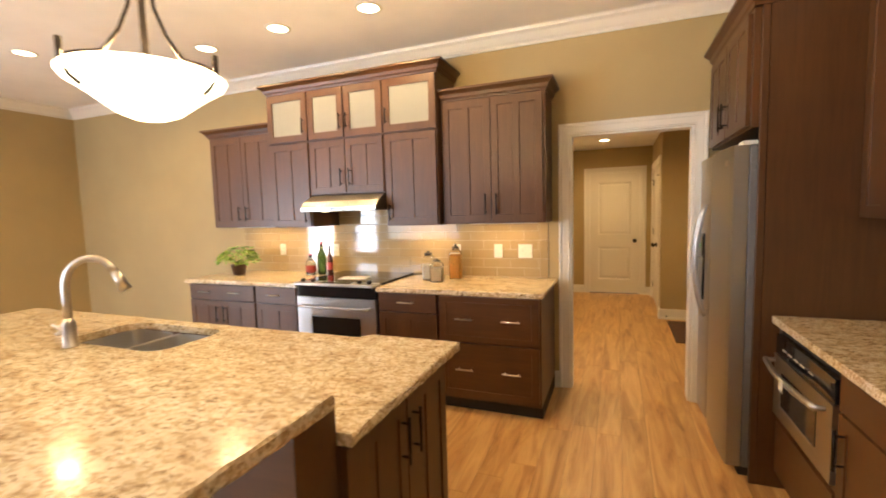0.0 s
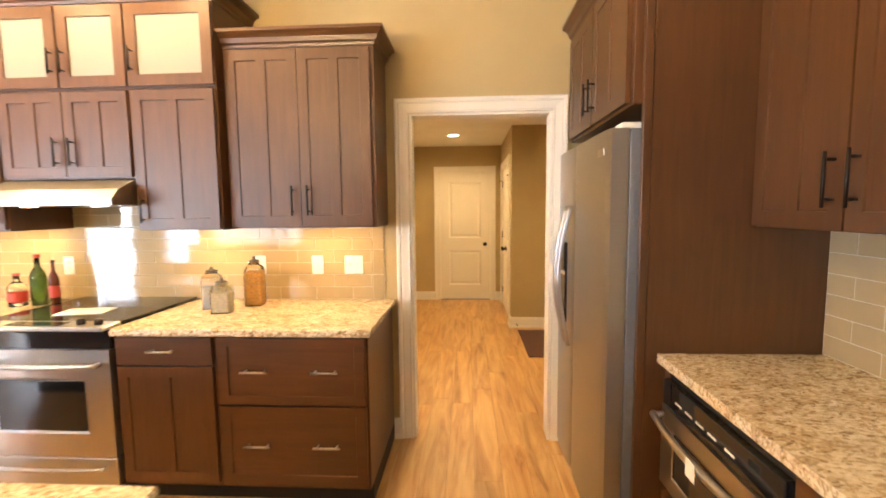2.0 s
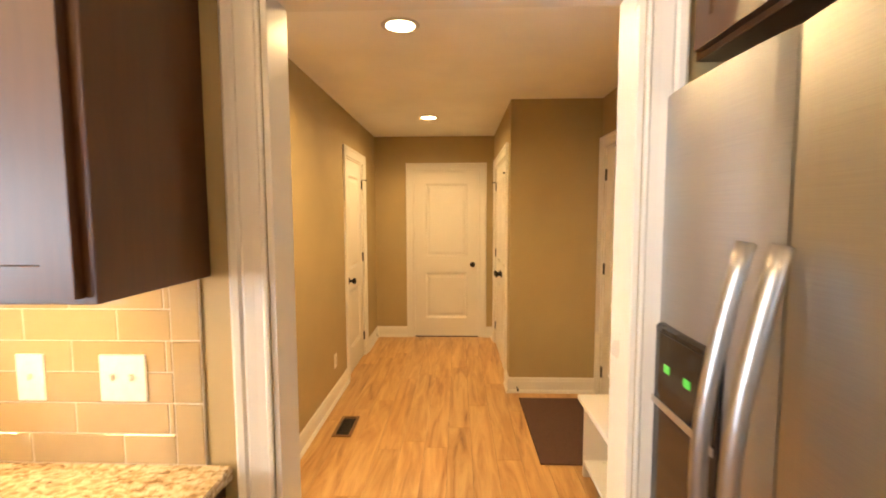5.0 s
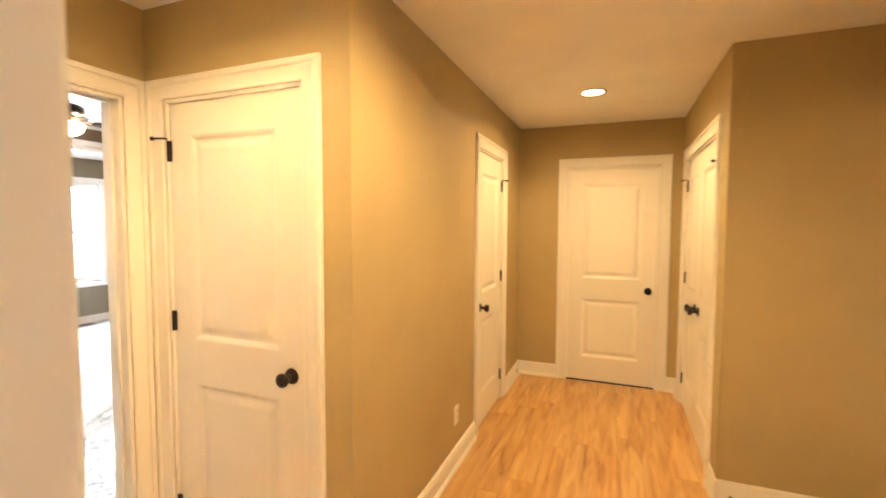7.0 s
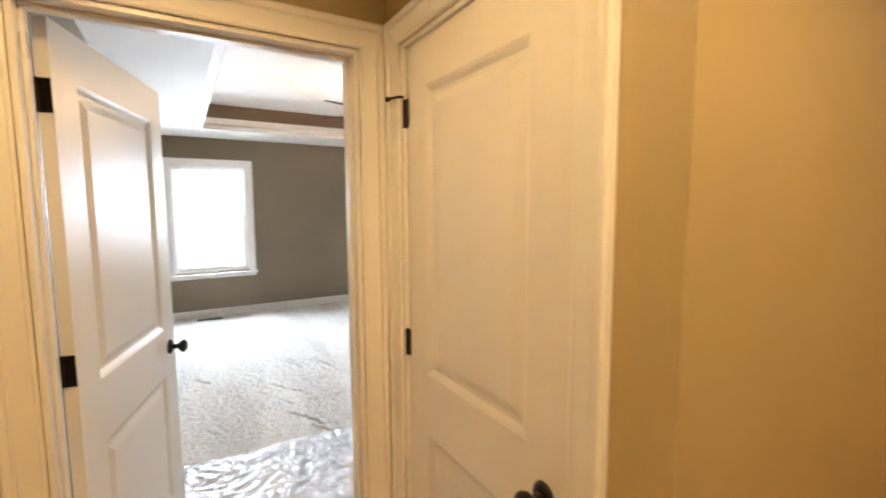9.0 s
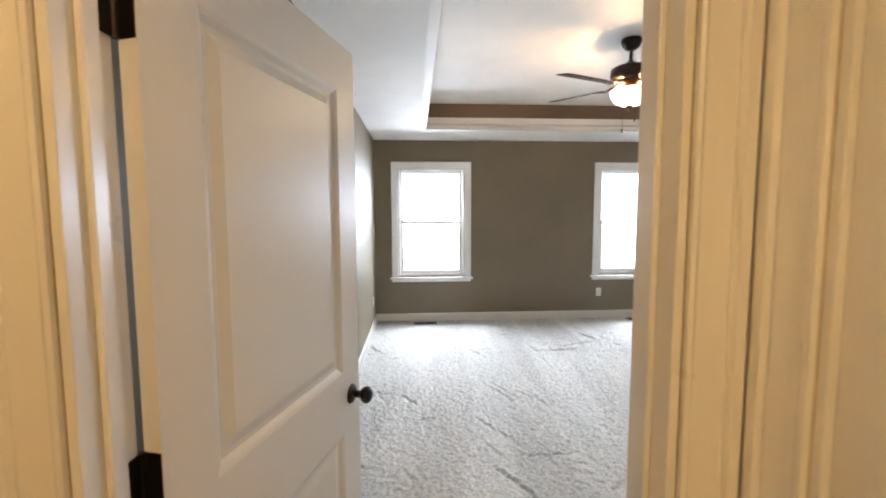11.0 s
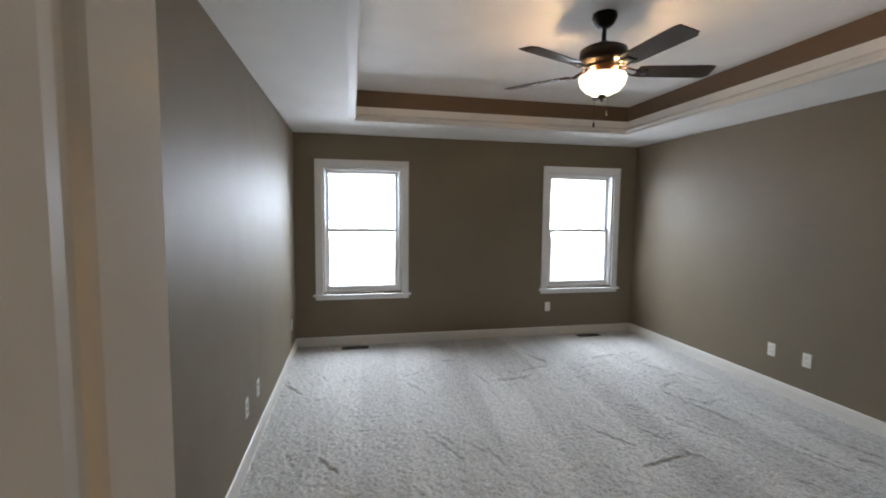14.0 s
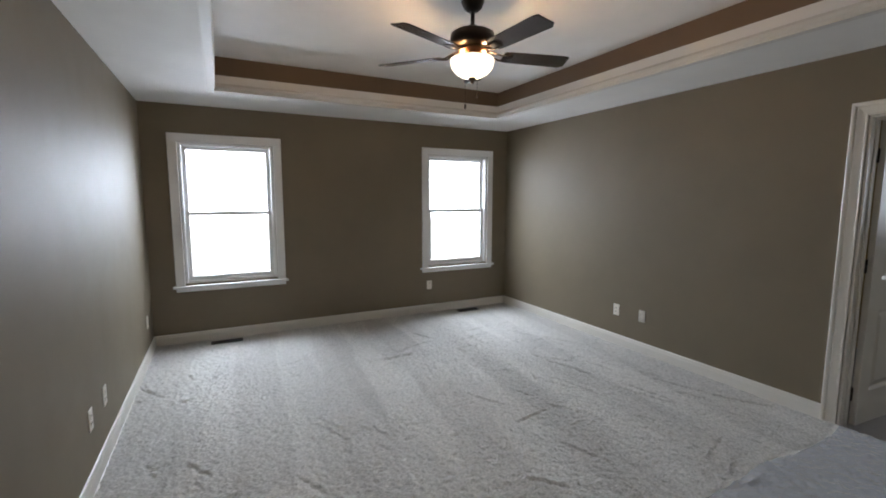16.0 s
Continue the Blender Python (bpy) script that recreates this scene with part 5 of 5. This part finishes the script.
f_ = noise_tex(n_, l_, v_, 60, 2, 0.5, 1.2)
l_.new(ramp(n_, l_, f_, ((0.42, (0.50, 0.14, 0.11)), (0.50, (0.66, 0.42, 0.36)), (0.56, (0.70, 0.64, 0.56)))), b_.inputs["Base Color"])
bm = bmesh.new()
bmesh.ops.create_grid(bm, x_segments=14, y_segments=14, size=0.22)
for v in bm.verts:
    e = (1 - (v.co.x / 0.22) ** 4) * (1 - (v.co.y / 0.22) ** 4)
    v.co.z = 0.075 * max(e, 0) ** 0.5
dup = bmesh.ops.duplicate(bm, geom=bm.verts[:] + bm.edges[:] + bm.faces[:])["geom"]
for v in dup:
    if isinstance(v, bmesh.types.BMVert):
        v.co.z *= -1
bmesh.ops.remove_doubles(bm, verts=bm.verts, dist=1e-4)
pw = tagged(new("throw_pillow", mesh_of(bm, "throw_pillow", m_, True)), "red and white patterned throw pillow on the bench", "pillow")
pw.matrix_basis = pose(1.315, 5.90, 0.672, 74, 0, 48) @ Matrix.Scale(0.92, 4)

m_, n_, l_, b_ = material("brown_mat_pile", 0.95)
f_ = noise_tex(n_, l_, world_coords(n_, l_), 160, 3)
l_.new(ramp(n_, l_, f_, ((0.3, (0.055, 0.026, 0.018)), (0.7, (0.12, 0.06, 0.042)))), b_.inputs["Base Color"])
bump(n_, l_, b_, f_, 0.8, 0.004)
dm = tagged(new("doormat", mesh_of(boxed(0.80, 1.43, 6.22, 7.18, 0.0005, 0.010, bevel=0.003), "doormat", m_)), "dark brown doormat on the oak floor", "doormat")
fv = thing("floor_register", "brown metal floor vent set in the oak planks", "vent", pose(-0.495, 6.66, 0.001))
part("frame", relief(bmesh.new(), 0.13, 0.30, 0.006, [(0.02, 0.11, 0.02, 0.28)], [], through=True), plain("brown_vent_metal", (0.20, 0.11, 0.055), 0.4, 0.4), fv, m=pose(-0.065, 0.15, 0.006, 90, 0, 0))
part("well", boxed(-0.046, 0.046, -0.13, 0.13, 0.0, 0.002), HOLE, fv)
for i in range(12):
    part("louvre", boxed(-0.044, 0.044, -0.125 + i * 0.022, -0.117 + i * 0.022, 0.002, 0.005), BRONZE, fv)
wall_plate(pose(-0.70, 7.13, 0.325, 0, 0, 90), 0.072, 0.116, "outlet", "almond outlet low on the hall wall")
wall_plate(pose(-1.765, 4.855, 1.05, 0, 0, 90), 0.072, 0.116, "switch", "almond switch beside the bedroom door", "light_switch")
ds = thing("door_stop", "small dark spring door stop on the baseboard", "door stop", pose(0.80, 7.292, 0.055))
part("spring", rod(bmesh.new(), (0, 0, 0), (0, -0.06, 0), 0.007, 10), BRONZE, ds)
part("tip", rod(bmesh.new(), (0, -0.06, 0), (0, -0.072, 0), 0.010, 10), HOLE, ds)

# ---------- bedroom ----------
NX, NY = 520, 410
X0, X1, Y0, Y1 = -7.065, -1.80, 4.96, 9.232
gx, gy = np.meshgrid(np.linspace(X0, X1, NX), np.linspace(Y0, Y1, NY), indexing="ij")
gz = np.empty_like(gx)
for i in range(NX):
    for j in range(NY):
        px, py = gx[i, j], gy[i, j]
        gz[i, j] = 0.004 * noise.noise((px * 16, py * 16, 0)) + 0.009 * noise.noise((px * 34, py * 46, 4)) + 0.004 * noise.noise((px * 3, py * 3, 9))
# short creases pressed into the pile, most of them along the vacuum lanes
rnd = random.Random(23)
for k in range(150):
    cx, cy = rnd.uniform(X0, X1), rnd.uniform(Y0, Y1)
    a = radians(rnd.choice((12, 20, 28, 35, 98, 112)) + rnd.uniform(-9, 9))
    half, width, depth = rnd.uniform(0.06, 0.26), rnd.uniform(0.007, 0.011), rnd.uniform(0.006, 0.016)
    bend = rnd.uniform(-0.5, 0.5)
    along = (gx - cx) * math.cos(a) + (gy - cy) * math.sin(a)
    across = (gy - cy) * math.cos(a) - (gx - cx) * math.sin(a) - bend * along ** 2 + 0.006 * np.sin(along * 60)
    gz -= depth * np.exp(-(across / width) ** 2) * np.clip(1 - (along / half) ** 4, 0, 1)
    gz += 0.5 * depth * np.exp(-((across - 1.8 * width) / width) ** 2) * np.clip(1 - (along / half) ** 4, 0, 1)
verts = np.stack([gx.ravel(), gy.ravel(), gz.ravel() + 0.026], 1)
idx = np.arange(NX * NY).reshape(NX, NY)
quads = np.stack([idx[:-1, :-1], idx[1:, :-1], idx[1:, 1:], idx[:-1, 1:]], -1).reshape(-1, 4)
me = bpy.data.meshes.new("carpet")
me.from_pydata(verts.tolist(), [], quads.tolist())
me.polygons.foreach_set("use_smooth", [True] * len(me.polygons))
me.materials.append(CARPET)
tagged(new("floor_carpet", me), "grey beige cut-pile carpet with vacuum tracks", "carpet", "", "structure")

NX, NY = 130, 380
gx, gy = np.meshgrid(np.linspace(-3.12, -1.91, NX), np.linspace(5.2, 9.18, NY), indexing="ij")
gz = np.empty_like(gx)
for i in range(NX):
    for j in range(NY):
        px, py = gx[i, j], gy[i, j]
        w = noise.noise((px * 5, py * 5, 2)) * 2
        gz[i, j] = 0.046 + 0.015 * abs(noise.noise((px * 11 + w, py * 9 - w, 1))) + 0.010 * noise.noise((px * 30, py * 24, 3)) + 0.003 * noise.noise((px * 62, py * 50, 8))
        if i == 0:
            gx[i, j] += 0.05 * noise.noise((0, py * 2, 7))
verts = np.stack([gx.ravel(), gy.ravel(), gz.ravel()], 1)
idx = np.arange(NX * NY).reshape(NX, NY)
quads = np.stack([idx[:-1, :-1], idx[1:, :-1], idx[1:, 1:], idx[:-1, 1:]], -1).reshape(-1, 4)
me = bpy.data.meshes.new("plastic_film")
me.from_pydata(verts.tolist(), [], quads.tolist())
me.polygons.foreach_set("use_smooth", [True] * len(me.polygons))
me.materials.append(FILM)
pf = tagged(new("plastic_film", me), "crinkled clear plastic protection film on the carpet", "plastic film")
pf.visible_shadow = False

solid("floor_subfloor", boxed(-7.185, -1.802, 4.84, 9.231, -0.06, -0.02), DARK, "dark underlay below the carpet", "floor")
solid("floor_bath", boxed(-4.02, -1.48, 9.232, 11.52, -0.05, 0.004), plain("grey_bath_tile", (0.30, 0.28, 0.27), 0.4), "plain grey bathroom floor", "floor")

for m, lab in ((pose(-4.65, 4.96, 0.380, 0, 0, 180), 0), (pose(-4.97, 4.96, 0.380, 0, 0, 180), 0), (pose(-6.69, 4.96, 0.375, 0, 0, 180), 0), (pose(-7.065, 8.035, 0.39, 0, 0, 90), 0), (pose(-5.045, 9.232, 0.386), 0), (pose(-4.735, 9.232, 0.386), 0)):
    wall_plate(m, 0.072, 0.116, "outlet", "almond outlet low on the taupe bedroom wall")
for x, y in ((-6.90, 5.62), (-6.92, 8.54)):
    r = thing("floor_register", "dark metal floor register in the carpet", "vent", pose(x, y, 0.030))
    part("frame", boxed(-0.055, 0.055, -0.15, 0.15, 0.0, 0.004, bevel=0.001), BRONZE, r)
    for i in range(10):
        part("louvre", boxed(-0.04, 0.04, -0.13 + i * 0.026, -0.118 + i * 0.026, 0.0041, 0.007), HOLE, r)

sm = thing("smoke_detector", "round white smoke detector on the tray ceiling", "smoke detector", pose(-3.39, 6.04, 2.742))
part("body", lathe(bmesh.new(), [(0, -0.035), (0.045, -0.034), (0.062, -0.022), (0.066, -0.001), (0, -0.001)], 24), PLATE, sm, "", True)
part("vent_ring", lathe(bmesh.new(), [(0.03, -0.0365), (0.034, -0.0385), (0.038, -0.0355)], 24), HOLE, sm)

# ceiling fan
FX, FY_ = -4.354, 7.066
FL = Matrix.Translation((0, 0, 0.048))
fn = thing("ceiling_fan", "dark bronze five-blade ceiling fan with lit opal bowl", "ceiling fan", pose(FX, FY_, 0))
part("canopy", lathe(bmesh.new(), [(0, 2.7415), (0.070, 2.7415), (0.072, 2.72), (0.055, 2.685), (0.030, 2.665), (0, 2.665)], 24), BRONZE, fn, "", True)
part("downrod", rod(bmesh.new(), (0, 0, 2.56), (0, 0, 2.67), 0.013, 12), BRONZE, fn, "", True)
part("motor", lathe(bmesh.new(), [(0, 2.535), (0.03, 2.535), (0.045, 2.51), (0.11, 2.50), (0.135, 2.485), (0.140, 2.44), (0.125, 2.415), (0.085, 2.40), (0, 2.40)], 32), BRONZE, fn, "dark bronze motor housing", True, FL)
part("light_kit", lathe(bmesh.new(), [(0, 2.40), (0.075, 2.40), (0.09, 2.385), (0.085, 2.365), (0.06, 2.355), (0.115, 2.348), (0.135, 2.338), (0, 2.338)], 28), plain("copper_bronze", (0.28, 0.14, 0.07), 0.3, 0.8), fn, "copper bronze light fitter", True, FL)
part("glass_bowl", lathe(bmesh.new(), [(0.134, 2.337), (0.138, 2.325), (0.128, 2.285), (0.098, 2.25), (0.055, 2.230), (0, 2.224)], 32), FANBOWL, fn, "glowing opal glass bowl", True, FL)
part("finial", lathe(bmesh.new(), [(0, 2.228), (0.026, 2.226), (0.022, 2.212), (0.009, 2.203), (0.011, 2.192), (0, 2.186)], 16), BRONZE, fn, "", True, FL)
BLADE = stained_wood("dark_walnut_blade", (0.020, 0.012, 0.008), (0.045, 0.026, 0.017), 0.22, 0)
AXES_ = (5, 77, 149, 221, 293)
for a in AXES_:
    bm = bmesh.new()
    out = [(0.20, -0.052), (0.24, -0.060), (0.60, -0.068), (0.635, -0.060), (0.645, 0.045), (0.615, 0.068), (0.24, 0.060), (0.20, 0.052)]
    lo = [bm.verts.new((x, y, -0.003)) for x, y in out]
    hi = [bm.verts.new((x, y, 0.003)) for x, y in out]
    for i in range(8):
        j = (i + 1) % 8
        bm.faces.new((lo[i], lo[j], hi[j], hi[i]))
    bm.faces.new(lo[::-1])
    bm.faces.new(hi)
    bl = part("blade", bm, BLADE, fn, "dark walnut fan blade", m=pose(0, 0, 2.414, 0, 0, a) @ pose(0, 0, 0, -12, 0, 0))
    bm = bmesh.new()
    tube(bm, [(0.07, 0, 0.035), (0.13, 0.02, 0.012), (0.18, 0.03, -0.008), (0.235, 0.025, -0.005)], 0.006, 8)
    tube(bm, [(0.07, 0, 0.035), (0.13, -0.02, 0.012), (0.18, -0.03, -0.008), (0.235, -0.025, -0.005)], 0.006, 8)
    box(bm, 0.195, 0.26, -0.035, 0.035, -0.007, -0.0035, 0.001)
    part("blade_iron", bm, BRONZE, bl, "scrolled bronze blade iron", True)
for dx, dy, zl in ((0.02, -0.06, 2.03), (-0.03, 0.055, 2.12)):
    bm = bmesh.new()
    rod(bm, (dx, dy, zl + 0.02), (dx, dy, 2.345), 0.0012, 6)
    rod(bm, (dx, dy, zl), (dx, dy, zl + 0.026), 0.006, 10)
    part("pull_chain", bm, BRONZE, fn, "thin pull chain with dark fob", m=FL)
for k in range(3):
    a = radians(40 + 120 * k)
    bulb("fan_light", FX + 0.105 * math.cos(a), FY_ + 0.105 * math.sin(a), 2.406, 19.0, 0.012, (1, 0.62, 0.32))
bulb("fan_bowl_light", FX, FY_, 2.20, 3, 0.06, (1, 0.74, 0.45))
# added lamp, no window in this room: gives the film its sparkle
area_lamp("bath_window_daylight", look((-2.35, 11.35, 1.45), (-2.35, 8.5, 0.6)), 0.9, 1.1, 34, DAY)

# ---------- backsplash tiles and floor planks ----------


def tile_field(parent, m, length, z0, z1, mat, name="tile"):
    """Running-bond tiles over 0..length by z0..z1, on the plane y=0 facing -y; alike tiles share a mesh."""
    tw, th, gap = 0.232, 0.077, 0.0022
    cache = {}
    r, z = 0, z0
    while z < z1 - 0.012:
        h = min(th, z1 - z) - gap
        x = -tw / 2 if r % 2 else 0.0
        while x < length - 0.006:
            a, b = max(x, 0), min(x + tw, length)
            w = round(b - a - gap, 3)
            if w > 0.01:
                key = (w, round(h, 3))
                if key not in cache:
                    cache[key] = mesh_of(boxed(0, w, -0.0085, -0.0015, 0, h, bevel=0.002), "tile", mat)
                o = new(name, cache[key])
                o.parent = parent
                o.matrix_basis = m @ Matrix.Translation((a + gap / 2, 0, z + gap / 2))
            x += tw
        z += th
        r += 1


bs = thing("backsplash_range_wall", "glossy taupe glass subway tile backsplash", "backsplash", pose(0, 0, 0), "", "structure")
part("grout", boxed(-3.53, -0.312, KY - 0.0085, KY - 0.0005, ZC + 0.001, 1.368), GROUT, bs)
part("grout", boxed(-2.317, -1.572, KY - 0.0090, KY - 0.0005, 1.369, 1.64), GROUT, bs)
tile_field(bs, pose(-3.53, KY - 0.0015, 0), 3.147, ZC + 0.002, 1.366, TILE)
for i in range(3):
    z0 = ZC + 0.003 + i * 0.155
    o = part("tile", boxed(-0.382, -0.314, KY - 0.0105, KY - 0.0015, z0, z0 + 0.151, bevel=0.002), TILE, bs)
tile_field(bs, pose(-2.315, KY - 0.002, 0), 0.741, 1.372, 1.498, TILE)
be = thing("backsplash_east_wall", "glossy taupe glass subway tile behind the east counter", "backsplash", pose(0, 0, 0), "", "structure")
part("grout", boxed(1.5355, 1.5445, 0.5, 3.667, ZC + 0.001, 1.387), GROUT, be)
tile_field(be, pose(1.5425, 3.666, 0, 0, 0, -90), 2.6, ZC + 0.002, 1.386, TILE)

fl = thing("floor", "warm oak vinyl plank floor", "floor", pose(0, 0, 0), "", "structure")
part("underlay", boxed(-6.30, 1.65, -3.0, 4.80, -0.06, -0.006), DARK, fl)
part("underlay", boxed(-1.80, 1.59, 4.8, 8.995, -0.06, -0.006), DARK, fl)
PW, PL, G = 0.152, 1.22, 0.0012
rnd = random.Random(11)
cache, rest = {}, bmesh.new()
near = 0
x = -6.30
while x < 1.54:
    x1 = min(x + PW, 1.54)
    y = -3.0 - rnd.random() * PL
    while y < 8.995:
        a, b = max(y, -3.0), min(y + PL, 8.995 if x > -1.80 else 4.80)
        if b - a > 0.02 and not (x1 < -1.80 and a > 4.8):
            w, ln = round(x1 - x - G, 4), round(b - a - G, 3)
            if x > -1.8 and b > 1.2 and near < 300:
                key = (w, ln)
                if key not in cache:
                    cache[key] = mesh_of(boxed(0, w, 0, ln, -0.0055, 0.0, bevel=0.0008), "plank", OAK)
                o = new("plank", cache[key])
                o.parent = fl
                o.location = (x + G / 2, a + G / 2, 0)
                near += 1
            else:
                box(rest, x + G / 2, x1 - G / 2, a + G / 2, b - G / 2, -0.0055, 0.0)
        y += PL
    x += PW
ro = part("planks", rest, OAK, fl, "oak planks further off")
ro["kind"] = "stuff"
